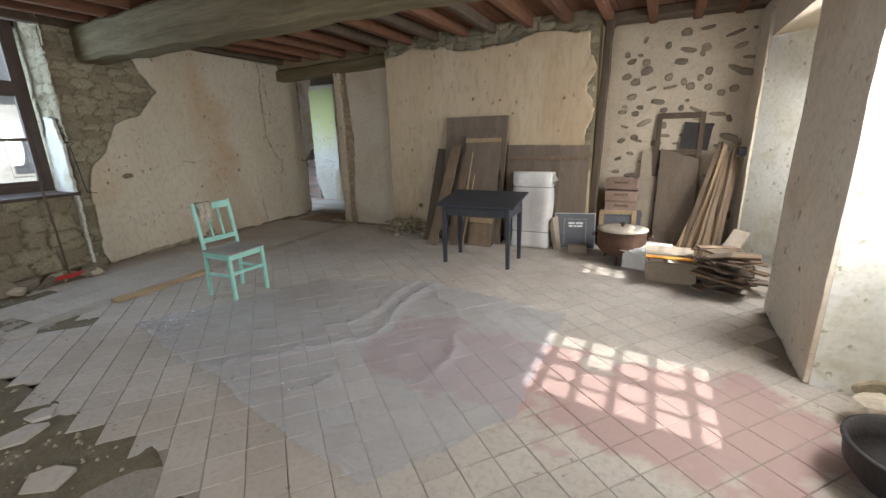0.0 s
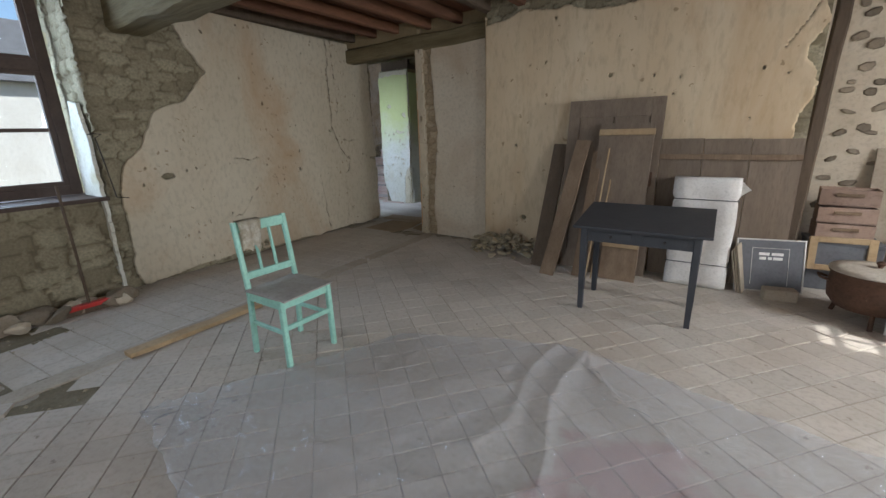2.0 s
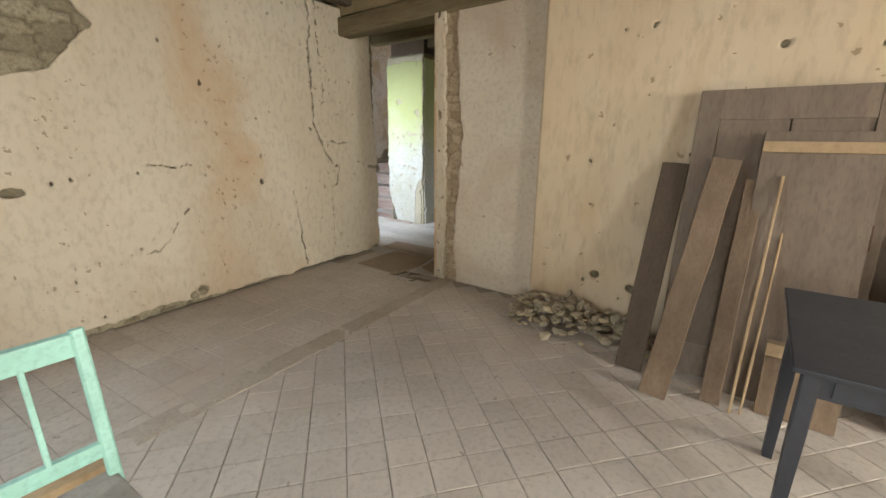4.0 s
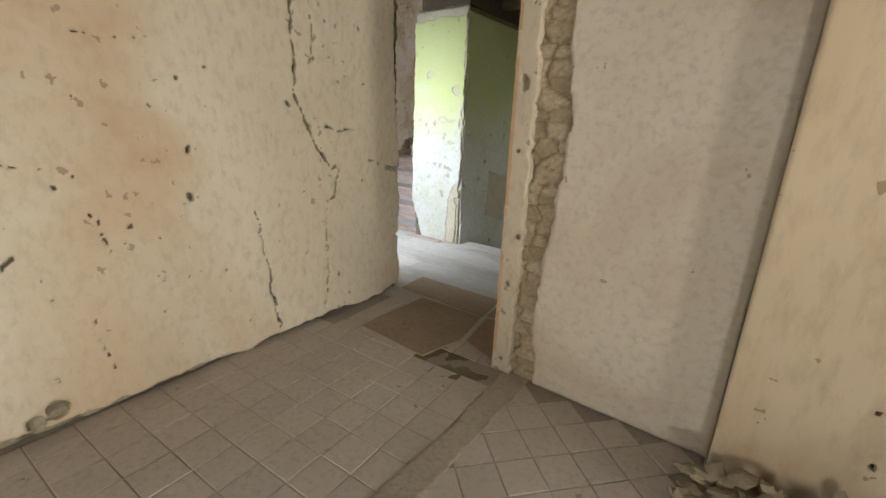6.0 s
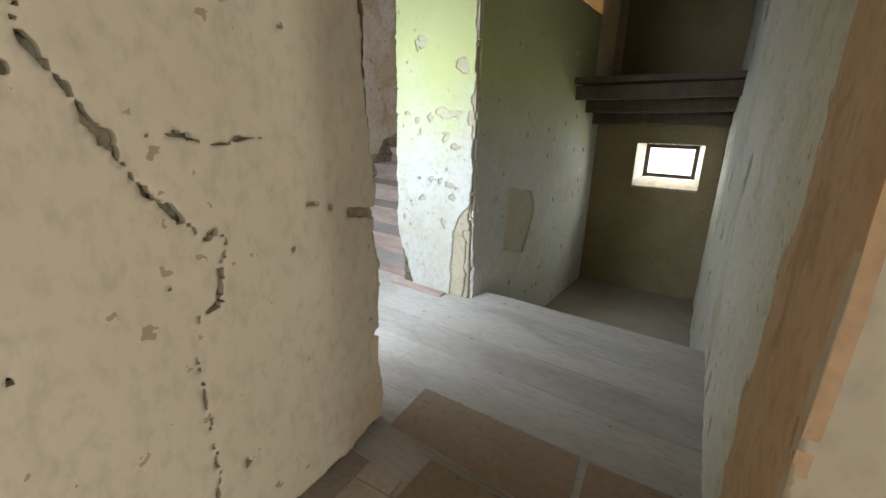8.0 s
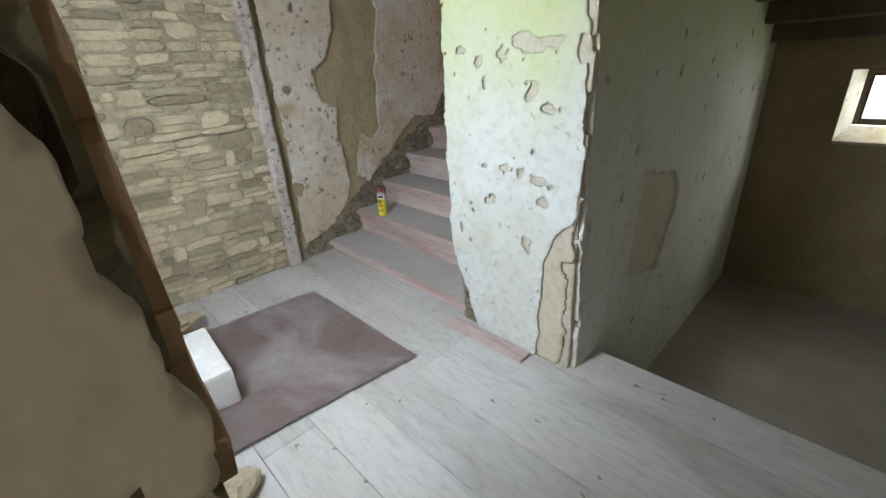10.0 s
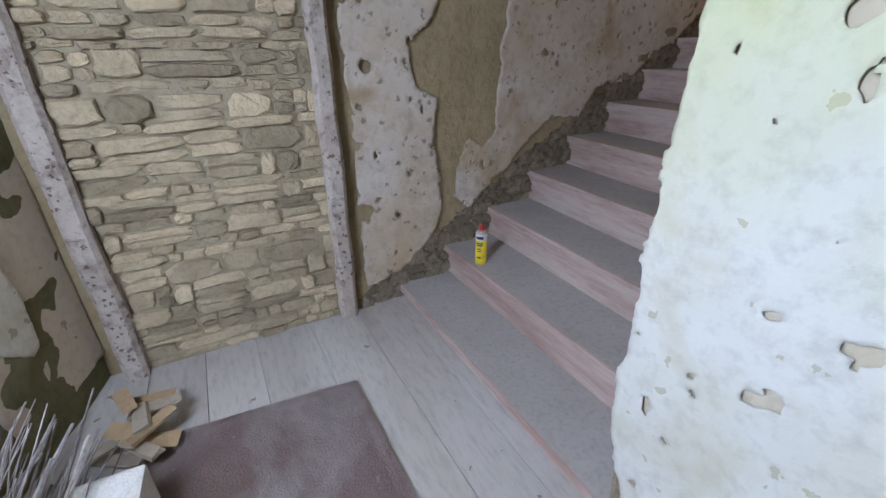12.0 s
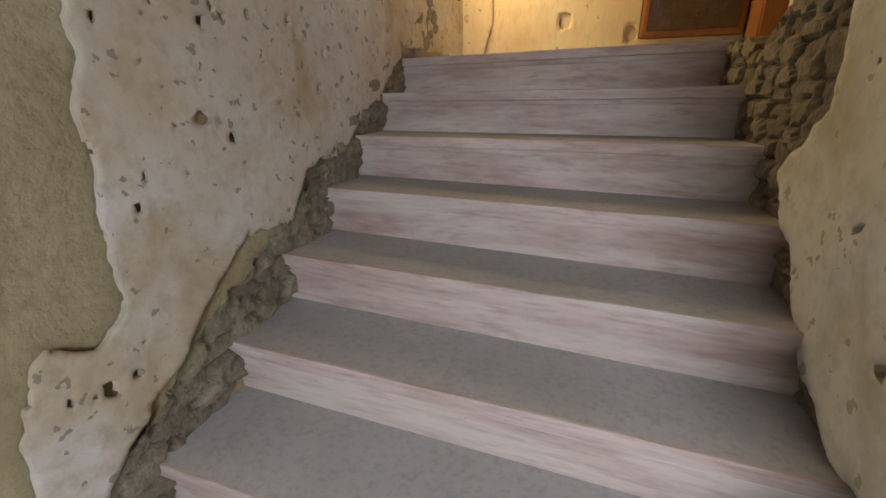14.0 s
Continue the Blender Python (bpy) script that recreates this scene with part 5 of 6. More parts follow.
def white_bundle():
    b = thing("wrapped_bundle", pose(-1.48, 5.58, 0, -4), "upright bundle wrapped in white cloth and tied with cord", "bundle")
    bm = bmesh.new()
    nz, na = 26, 36
    rings = []
    for j in range(nz + 1):
        z = 1.02 * j / nz
        ring = []
        for i in range(na):
            a = 2 * math.pi * i / na
            cx, sy = math.cos(a), math.sin(a)
            r = 1 / max(abs(cx) / 0.26, abs(sy) / 0.13)
            r = min(r, 0.275) * (1 - 0.04 * (abs(z - 0.82) < 0.03) - 0.03 * (abs(z - 0.22) < 0.03))
            r *= 1 + 0.035 * noise.noise((cx * 2, sy * 2, z * 4)) + (0.03 if z > 0.84 else 0)
            ring.append(bm.verts.new((cx * r, sy * r, z)))
        rings.append(ring)
    for r0, r1 in zip(rings, rings[1:]):
        for i in range(na):
            bm.faces.new((r0[i], r0[(i + 1) % na], r1[(i + 1) % na], r1[i]))
    bm.faces.new(rings[0][::-1])
    bm.faces.new(rings[-1])
    part("cloth", bm, CLOTH, b, smooth=True)
    bm = bmesh.new()
    vs = [bm.verts.new(p) for p in ((0.24, -0.10, 1.01), (0.24, 0.08, 1.02), (0.34, -0.06, 0.92), (0.25, -0.11, 0.86), (0.25, 0.05, 0.84))]
    for f in ((0, 2, 1), (0, 3, 2), (2, 4, 1), (2, 3, 4)):
        bm.faces.new([vs[i] for i in f])
    bmesh.ops.solidify(bm, geom=bm.faces, thickness=0.004)
    part("cloth_corner", bm, CLOTH, b)
    for z in (0.22, 0.82):
        pts = [(0.262 * s, -0.132, z) for s in (-1, -0.5, 0, 0.5, 1)] + [(0.264, 0.12, z)]
        part("cord", tube(bmesh.new(), pts, 0.004), BLACKPAINT, b)


white_bundle()


def slate_board():
    b = thing("framed_board", pose(-0.90, 5.63, 0, -14, 0, 14), "dark grey board with pale edges and a white label", "board")
    part("board", box((-0.25, -0.008, 0.012), (0.25, 0.008, 0.47), 0.002), SLATE, b)
    bm = bmesh.new()
    for lo, hi in (((-0.262, -0.014, 0), (-0.25, 0.014, 0.482)), ((0.25, -0.014, 0), (0.262, 0.014, 0.482)), ((-0.25, -0.014, 0), (0.25, 0.014, 0.012)), ((-0.25, -0.014, 0.47), (0.25, 0.014, 0.482))):
        add_box(bm, lo, hi, 0.002)
    part("edge_frame", bm, ALU, b, "pale metal edging")
    bm = bmesh.new()
    for lo, hi in (((-0.14, -0.011, 0.06), (-0.136, -0.009, 0.40)), ((0.14, -0.011, 0.06), (0.144, -0.009, 0.40)), ((-0.14, -0.011, 0.396), (0.144, -0.009, 0.40))):
        add_box(bm, lo, hi)
    part("line", bm, ALU, b)
    for x, z, w in ((-0.045, 0.345, 0.08), (0.055, 0.345, 0.09), (-0.055, 0.305, 0.05), (0.0, 0.305, 0.03), (0.06, 0.305, 0.07)):
        part("print_bar", box((x - w / 2, -0.011, z - 0.013), (x + w / 2, -0.0085, z + 0.013)), PAPER, b)
    t = thing("tile_stack", pose(-1.06, 5.62, 0, -12, 0, 80), "thin boards leaning edge-on beside the framed board", "board")
    for i in range(3):
        part("board", box((-0.16, 0.02 * i, 0), (0.16, 0.02 * i + 0.012, 0.44 - 0.02 * i), 0.002), CARD, t)


slate_board()
bk = thing("brick_block", pose(-0.83, 5.46, 0, 0, 0, 12), "pale dusty block on the floor", "block")
part("block", box((-0.12, -0.06, 0), (0.12, 0.06, 0.10), 0.012), CARD, bk)


def crates():
    a = thing("grey_box", pose(-0.38, 6.12, 0, 0, 0, 4), "grey metal box under the crates", "box")
    part("body", box((-0.26, -0.18, 0), (0.24, 0.18, 0.42), 0.01), SLATE, a)
    part("lid", box((-0.27, -0.19, 0.42), (0.25, 0.19, 0.45), 0.006), SLATE, a)
    f = thing("picture_frame", pose(-0.40, 5.90, 0.20, -8, 0, 6), "orange-brown wooden frame standing on a box", "frame")
    for lo, hi in (((-0.24, -0.02, 0), (-0.18, 0.02, 0.30)), ((0.16, -0.02, 0), (0.22, 0.02, 0.30)), ((-0.18, -0.02, 0), (0.16, 0.02, 0.05)), ((-0.18, -0.02, 0.25), (0.16, 0.02, 0.30))):
        part("frame_bar", box(lo, hi, 0.006), PALEWOOD, f)
    part("backing", box((-0.18, 0.0, 0.05), (0.16, 0.01, 0.25)), SLATE, f)
    for k, z in enumerate((0.45, 0.60, 0.76)):
        c = thing("wooden_crate", pose(-0.40, 6.2, z, 0, 0, 3 - 4 * k), "small pinkish wooden drawer crate, stacked", "crate", "stacked crates")
        part("bottom", box((-0.2, -0.13, 0), (0.2, 0.13, 0.012)), CRATEWOOD, c)
        for lo, hi in (((-0.2, -0.13, 0.012), (0.2, -0.115, 0.14)), ((-0.2, 0.115, 0.012), (0.2, 0.13, 0.14)), ((-0.2, -0.115, 0.012), (-0.185, 0.115, 0.14)), ((0.185, -0.115, 0.012), (0.2, 0.115, 0.14))):
            part("side", box(lo, hi, 0.004), CRATEWOOD, c)
        part("pull", box((-0.09, -0.145, 0.08), (0.09, -0.13, 0.11), 0.004), PLANK, c)


crates()


def corner_boards():
    p = thing("shutter_board", lean(-0.10, 6.34, 0, 0.2, 1.26, 6.58), "pale grey narrow board leaning in the corner", "board")
    part("board", box((-0.11, -0.012, 0), (0.10, 0.012, 1.26), 0.003), CARD, p)
    q = thing("slanted_board", lean(0.22, 6.26, 0, 0.46, 1.30, 6.52), "brown board with a slanted top leaning on the wall", "board")
    bm = bmesh.new()
    vs = [bm.verts.new((x, y, z)) for y in (-0.014, 0.014) for x, z in ((-0.20, 0), (0.26, 0), (0.26, 1.16), (-0.20, 1.30))]
    for fidx in ((0, 1, 2, 3), (7, 6, 5, 4), (0, 4, 5, 1), (1, 5, 6, 2), (2, 6, 7, 3), (3, 7, 4, 0)):
        bm.faces.new([vs[i] for i in fidx])
    part("leaf", bm, GREYWOOD, q)
    part("ledge", box((-0.14, -0.03, 0.18), (0.2, -0.014, 0.24), 0.003), GREYWOOD, q)
    r = thing("window_sash", lean(0.20, 6.44, 0, 0.5, 1.75, 6.60), "old brown sash frame with a dark board behind it", "frame")
    for lo, hi in (((-0.26, -0.02, 0), (-0.20, 0.02, 1.74)), ((0.24, -0.02, 0), (0.30, 0.02, 1.74)), ((-0.20, -0.02, 1.67), (0.24, 0.02, 1.74)), ((-0.20, -0.02, 1.2), (0.24, 0.02, 1.26))):
        part("frame_bar", box(lo, hi, 0.004), DARKWOOD, r)
    part("board", box((-0.10, 0.0, 1.28), (0.23, 0.012, 1.62), 0.002, pose(0, 0, 0, 0, 6)), BLACKIRON, r)
    bx = thing("wall_socket_box", pose(0.905, 6.15, 1.25), "small black box on the wall", "box")
    part("box", box((-0.06, -0.06, -0.05), (0.02, 0.06, 0.05), 0.006), BLACKPAINT, bx)
    rr = random.Random(4)
    for k in range(9):
        x0 = 0.28 + 0.055 * k
        plank("batten", (x0, 5.75 + rr.uniform(-0.12, 0.1), 0.0), (0.66 + 0.025 * k, 6.40 - 0.02 * k, 1.28 + rr.uniform(-0.25, 0.1)), rr.uniform(0.03, 0.055), rr.uniform(0.02, 0.03), PLANK if k % 3 else PALEWOOD, "long brown batten leaning in the corner", "batten", "battens leaning in the corner", rr.uniform(0, 40))


corner_boards()


def cauldron():
    c = thing("cauldron", pose(-0.30, 5.28, 0), "rusty brown cauldron with a dented pale lid", "pot")
    part("body", lathe([(0.12, 0.09), (0.22, 0.11), (0.265, 0.17), (0.275, 0.27), (0.265, 0.36), (0.28, 0.375), (0.28, 0.39), (0.25, 0.39)], 32), IRON, c, smooth=True)
    lid = part("lid", lathe([(0.285, 0.392), (0.285, 0.40), (0.2, 0.415), (0.06, 0.425), (0.02, 0.425)], 32), material("dusty_tin_lid", (0.62, 0.58, 0.50), (0.45, 0.38, 0.30), rough=0.55, metal=0.2, scale=6, fine=40, contrast=0.8, bump=0.3), c, "pale dusty tin lid", smooth=True)
    part("knob", lathe([(0.012, 0.42), (0.02, 0.445), (0.03, 0.46), (0.012, 0.475)], 12), IRON, lid)
    for k in range(3):
        a = 2 * math.pi * k / 3 + 0.4
        part("leg", tube(bmesh.new(), [(0.2 * math.cos(a), 0.2 * math.sin(a), 0.14), (0.24 * math.cos(a), 0.24 * math.sin(a), 0)], 0.016), IRON, c)
    for s in (-1, 1):
        part("handle", tube(bmesh.new(), [(s * 0.27, -0.06, 0.3), (s * 0.33, -0.05, 0.32), (s * 0.33, 0.05, 0.32), (s * 0.27, 0.06, 0.3)], 0.010), IRON, c)


cauldron()


def carton(m, w, d, h, label, mat=CARD):
    b = thing("cardboard_box", m, label, "box")
    t = 0.006
    for lo, hi in (((-w / 2, -d / 2, 0), (w / 2, d / 2, t)), ((-w / 2, -d / 2, t), (w / 2, -d / 2 + t, h)), ((-w / 2, d / 2 - t, t), (w / 2, d / 2, h)), ((-w / 2, -d / 2 + t, t), (-w / 2 + t, d / 2 - t, h)), ((w / 2 - t, -d / 2 + t, t), (w / 2, d / 2 - t, h))):
        part("wall", box(lo, hi, 0.001), mat, b)
    part("flap", box((-w / 2, 0, 0), (w / 2, d * 0.45, 0.004), 0, pose(0, -d / 2, h, 160)), mat, b, "open flap hanging out")
    part("flap", box((0, -d / 2, 0), (w * 0.4, d / 2, 0.004), 0, pose(w / 2, 0, h, 0, 35)), mat, b)
    part("flap", box((-w / 2, 0, 0), (w / 2, d * 0.4, 0.004), 0, pose(0, d / 2, h, 25)), mat, b)
    return b


carton(pose(0.22, 4.80, 0, 0, 0, 3), 0.46, 0.34, 0.21, "open grey cardboard box in the sun")
carton(pose(-0.02, 5.12, 0, 0, 0, -14), 0.42, 0.30, 0.19, "crumpled pale box with papers", PAPER)
ob = thing("orange_board", pose(0.22, 4.80, 0.215, 3, 2, 6), "orange-brown wooden slat lying on the box", "board")
part("slat", box((-0.24, -0.05, 0), (0.22, 0.03, 0.014), 0.004), material("orange_wood", (0.62, 0.30, 0.05), (0.5, 0.22, 0.04), scale=5, contrast=0.6, bump=0.2), ob)
pp = bmesh.new()
for k in range(7):
    add_box(pp, (-0.13, -0.09, 0), (0.13, 0.09, 0.003), 0, pose(0.02 * k - 0.05, 0.01 * k, 0.004 * k, random.uniform(-3, 6), random.uniform(-3, 6), 23 * k))
po = obj("paper_pile", pp, PAPER, None, "loose white papers on the box", "paper")
po.matrix_world = pose(-0.02, 5.10, 0.205)
plank("plank", (0.62, 5.00, 0.02), (0.90, 5.45, 0.42), 0.16, 0.03, CARD, "grey worn board end propped on the pile", roll=10)

rr = random.Random(11)
for k in range(46):
    L = rr.uniform(0.22, 0.5)
    x, y = 0.72 + rr.uniform(-0.16, 0.12), 4.62 + rr.uniform(-0.22, 0.34)
    z = 0.015 + 0.0085 * k * (1 if abs(y - 4.65) < 0.25 else 0.6)
    o = thing("wood_scrap", pose(x, y, z, rr.uniform(-7, 7), rr.uniform(-9, 9), rr.uniform(-50, 60)), "broken brown board piece in the scrap pile", "wood scrap", "scrap wood pile")
    part("piece", box((-L / 2, -rr.uniform(0.03, 0.07), -0.008), (L / 2, 0.05, 0.008), 0, None, 0.006), (PLANK, GREYWOOD, DARKWOOD)[k % 3], o)


def basin():
    b = thing("iron_pot", pose(1.10, 2.16, 0) @ Matrix.Diagonal((0.9, 0.9, 0.8, 1)), "round black iron pot on the floor", "pot")
    part("body", lathe([(0.12, 0), (0.2, 0.03), (0.26, 0.12), (0.275, 0.24), (0.285, 0.25), (0.285, 0.262), (0.262, 0.262), (0.25, 0.14), (0.18, 0.05), (0.02, 0.04)], 40), BLACKIRON, b, smooth=True)


basin()
obj("stone", rock(bmesh.new(), (1.12, 2.66, 0.10), (0.14, 0.12, 0.11), 3), MORTAR, None, "pale stone lying in the window niche", "stone")
obj("stone", rock(bmesh.new(), (1.22, 2.94, 0.07), (0.1, 0.09, 0.08), 5), STONE, None, "small grey stone in the window niche", "stone")

# heap of rubble by the chimney breast
for k in range(170):
    u = rr.random()
    x = -4.02 + 1.08 * u + rr.uniform(-0.05, 0.05)
    dy = abs(rr.gauss(0, 0.12))
    y = 5.84 - dy - 0.04
    top = max(0.0, 0.24 * (1 - ((u - 0.42) / 0.62) ** 2) - 0.75 * dy)
    s = rr.uniform(0.025, 0.062)
    bm = rock(bmesh.new(), (0, 0, 0), (s * 1.25, s * 0.95, s * 0.5), 200 + k, sub=1)
    o = obj("rubble_stone", bm, BEDDING if k % 3 else STONE, None, "broken piece of mortar in the rubble heap", "rubble", group="rubble heap")
    o.matrix_world = pose(x, y, top * rr.uniform(0.35, 1.0) + s * 0.35, rr.uniform(-30, 30), rr.uniform(-30, 30), rr.uniform(0, 360))
hb = bmesh.new()
for k in range(5):
    rock(hb, (-3.85 + 0.18 * k, 5.85, 0.0), (0.18, 0.14, 0.15 - 0.02 * abs(k - 2)), 400 + k)
obj("rubble_core", hb, DUST, None, "dusty core of the rubble heap", "rubble", "stuff")

# stones fallen below the window
for k in range(26):
    y = 0.3 + 2.2 * k / 26 + rr.uniform(-0.05, 0.05)
    s = rr.uniform(0.07, 0.17)
    x = -6.2 + rr.uniform(0.0, 0.26)
    obj("fallen_stone", rock(bmesh.new(), (x, y, s * 0.35), (s, s * 1.2, s * 0.6), 500 + k), DARKSTONE if k % 2 else MORTAR, None, "fallen wall stone at the foot of the window wall", "stone", group="fallen stones")


def broom():
    b = thing("broom", pose(-5.98, 2.12, 0), "broom with a dark red head leaning on the window wall", "broom")
    part("handle", tube(bmesh.new(), [(0, 0, 0.07), (-0.12, 0.03, 0.55), (-0.25, 0.05, 1.12)], 0.012, 8), DARKWOOD, b)
    hd = part("head", box((-0.035, -0.19, 0.045), (0.035, 0.19, 0.085), 0.01), RED, b, "dark red broom head")
    part("bristles", box((-0.03, -0.185, 0.0), (0.03, 0.185, 0.045), 0.004), DARKWOOD, hd)


broom()
hk = thing("iron_hook", pose(-6.26, 2.54, 1.52), "thin black iron stay hung on the jamb", "hook")
part("rod", tube(bmesh.new(), [(0, -0.05, 0.03), (0, 0, 0.04), (0.01, 0.05, 0.03), (0.01, 0.0, 0.0), (0.01, 0.03, -0.25), (0.01, 0.06, -0.56), (0.01, 0.16, -0.58)], 0.006), BLACKIRON, hk)
plank("plank", (-4.70, 1.95, 0.02), (-4.74, 3.0, 0.02), 0.11, 0.035, PALEWOOD, "loose pale plank lying on the floor", wob=0.006)


# plastic film on the floor
FILM_EDGE = [(-3.9, 1.72), (-3.25, 3.25), (-2.2, 3.68), (-0.56, 3.42), (-0.58, 1.9), (-1.05, 1.18)]


def in_poly(x, y, poly):
    n = len(poly)
    d = np.full(x.shape, 9.0)
    for i in range(n):
        (a, b), (c, e) = poly[i], poly[(i + 1) % n]
        L = math.hypot(c - a, e - b)
        d = np.minimum(d, ((x - a) * (e - b) - (y - b) * (c - a)) / L)
    return d


def film_height(u, v):
    folds = 0.0
    for pts, hgt, wd in (([(1.46, 0.45), (1.81, 0.92), (2.18, 1.25)], 0.045, 0.05), ([(2.18, 1.25), (2.04, 1.76), (2.01, 2.45)], 0.05, 0.05), ([(2.08, 2.42), (2.34, 2.1), (2.63, 1.85)], 0.05, 0.05), ([(2.15, 0.48), (2.34, 0.73)], 0.04, 0.045), ([(2.74, 1.61), (2.85, 1.1)], 0.05, 0.06), ([(3.40, 2.41), (3.57, 1.93)], 0.04, 0.05), ([(1.85, 1.36), (1.81, 2.54)], 0.035, 0.045), ([(0.05, 0.68), (1.5, 0.36), (2.9, 0.12)], 0.02, 0.03), ([(1.6, 0.3), (1.95, 0.55), (2.5, 0.4)], 0.03, 0.04), ([(2.3, 1.3), (2.7, 1.5)], 0.03, 0.04), ([(1.1, 1.0), (1.9, 1.1)], 0.025, 0.04)):
        folds = folds + hgt * np.exp(-line_dist(u + 0.16 * fbm(u * 4, v * 4, 90), v + 0.16 * fbm(u * 4, v * 4, 91), pts) / (0.55 * wd))
    ridge = np.clip(0.09 - np.abs(fbm(u * 2.6, v * 2.6, 77)), 0, 1) * 0.16 + np.clip(0.06 - np.abs(fbm(u * 6, v * 6, 79)), 0, 1) * 0.10
    crumple = ridge + 0.22 * np.clip(0.16 - np.abs(fbm(u * 9, v * 9, 78)), 0, 1) * np.exp(-(np.hypot(u - 0.35, v - 0.75) / 0.42) ** 2) + 0.2 * np.clip(0.14 - np.abs(fbm(u * 10, v * 10, 76)), 0, 1) * np.exp(-(np.hypot(u - 1.6, v - 0.35) / 0.22) ** 2)
    return 0.006 + folds + crumple


tagged(sheet("plastic_film", (-4.0, 1.1, 0.004), (1, 0, 0), (0, 1, 0), 3.6, 2.7, 0.016, FILM, None, keep=lambda u, v: in_poly(u - 4.0, v + 1.1, FILM_EDGE) + ragged(u, v, 79, 0.04, 3), thick=0.0, relief=0.0, height=film_height, seed=6), "crumpled clear plastic film spread on the floor", "plastic film")

# ---- things in the stair hall ----
rg = thing("rug", pose(0, 0, 0.0), "dusty maroon carpet remnant on the hall floor", "rug")
nu = 40
bm = bmesh.new()
cor = [Vector((-8.90, 6.93, 0)), Vector((-7.80, 6.66, 0)), Vector((-7.69, 7.75, 0)), Vector((-8.82, 7.75, 0))]
gv = []
for i in range(nu + 1):
    row = []
    for j in range(nu + 1):
        a, b = cor[0].lerp(cor[1], i / nu), cor[3].lerp(cor[2], i / nu)
        p = a.lerp(b, j / nu)
        e = min(i, j, nu - i, nu - j) / nu
        row.append(bm.verts.new(p + Vector((0.006 * noise.noise(p * 9), 0.006 * noise.noise(p * 9 + Vector((5, 0, 0))), 0.012 + 0.006 * noise.noise(p * 3) + (0.006 if e < 0.03 else 0)))))
    gv.append(row)
for i in range(nu):
    for j in range(nu):
        bm.faces.new((gv[i][j], gv[i + 1][j], gv[i + 1][j + 1], gv[i][j + 1]))
bmesh.ops.solidify(bm, geom=bm.faces, thickness=0.01)
part("carpet", bm, RUG, rg)
bl = thing("concrete_block", pose(-8.33, 6.86, 0.015, 0, 0, -3), "white aerated concrete block standing on the rug", "block")
part("block", box((-0.25, -0.105, 0), (0.25, 0.105, 0.2), 0.012), BLOCK, bl)

tw = thing("twig_bundle", pose(-8.25, 6.58, 0), "bundle of grey dry twigs tied with a withy", "firewood")
for k in range(150):
    a, r = rr.uniform(0, 6.28), 0.16 * math.sqrt(rr.random())
    dy, dz = r * math.cos(a), r * math.sin(a) + 0.17
    x0, x1 = 0.38 + rr.uniform(-0.15, 0.06), -0.42 + rr.uniform(-0.1, 0.14)
    sp0, sp1 = 1.25, 1.5
    j = lambda q: rr.uniform(-q, q)
    p0, p1, p2 = (x0, dy * sp0 + j(0.05), 0.02 + dz * 0.85 + abs(j(0.04))), (j(0.05), dy * 0.9, 0.02 + dz), (x1 + j(0.12), dy * sp1 + j(0.12), 0.06 + dz * 1.35 + j(0.07))
    mid = [tuple((a_ + b_) / 2 + rr.uniform(-0.022, 0.022) for a_, b_ in zip(p0, p1)), tuple((a_ + b_) / 2 + rr.uniform(-0.03, 0.03) for a_, b_ in zip(p1, p2))]
    part("twig", tube(bmesh.new(), [p0, mid[0], p1, mid[1], p2], 0.003 + 0.012 * rr.random() ** 2, 5, 0.5), TWIG, tw)
part("tie", tube(bmesh.new(), [(0.0 + 0.015 * math.sin(3 * q), 0.175 * math.cos(q), 0.19 + 0.175 * math.sin(q)) for q in [i * 0.42 for i in range(16)]], 0.010, 6), TWIG, tw)
obj("stone", rock(bmesh.new(), (-7.80, 6.60, 0.07), (0.15, 0.11, 0.09), 23), MORTAR, None, "rough pale stone beside the twigs", "stone")
obj("stone", rock(bmesh.new(), (-7.56, 6.72, 0.05), (0.13, 0.10, 0.07), 29), STONE, None, "flat stone on the hall floor", "stone")
for k in range(12):
    o = obj("wood_chip", box((-0.09, -0.028, -0.005), (0.09, 0.028, 0.005), 0, None, 0.008), PALEWOOD if k % 2 else CARD, None, "pale split wood chip near the twigs", "wood chip", group="wood chips")
    o.matrix_world = pose(-8.92 + rr.uniform(-0.17, 0.17), 6.86 + rr.uniform(-0.06, 0.1), 0.02 + 0.011 * k, rr.uniform(-8, 8), rr.uniform(-10, 10), rr.uniform(0, 180))


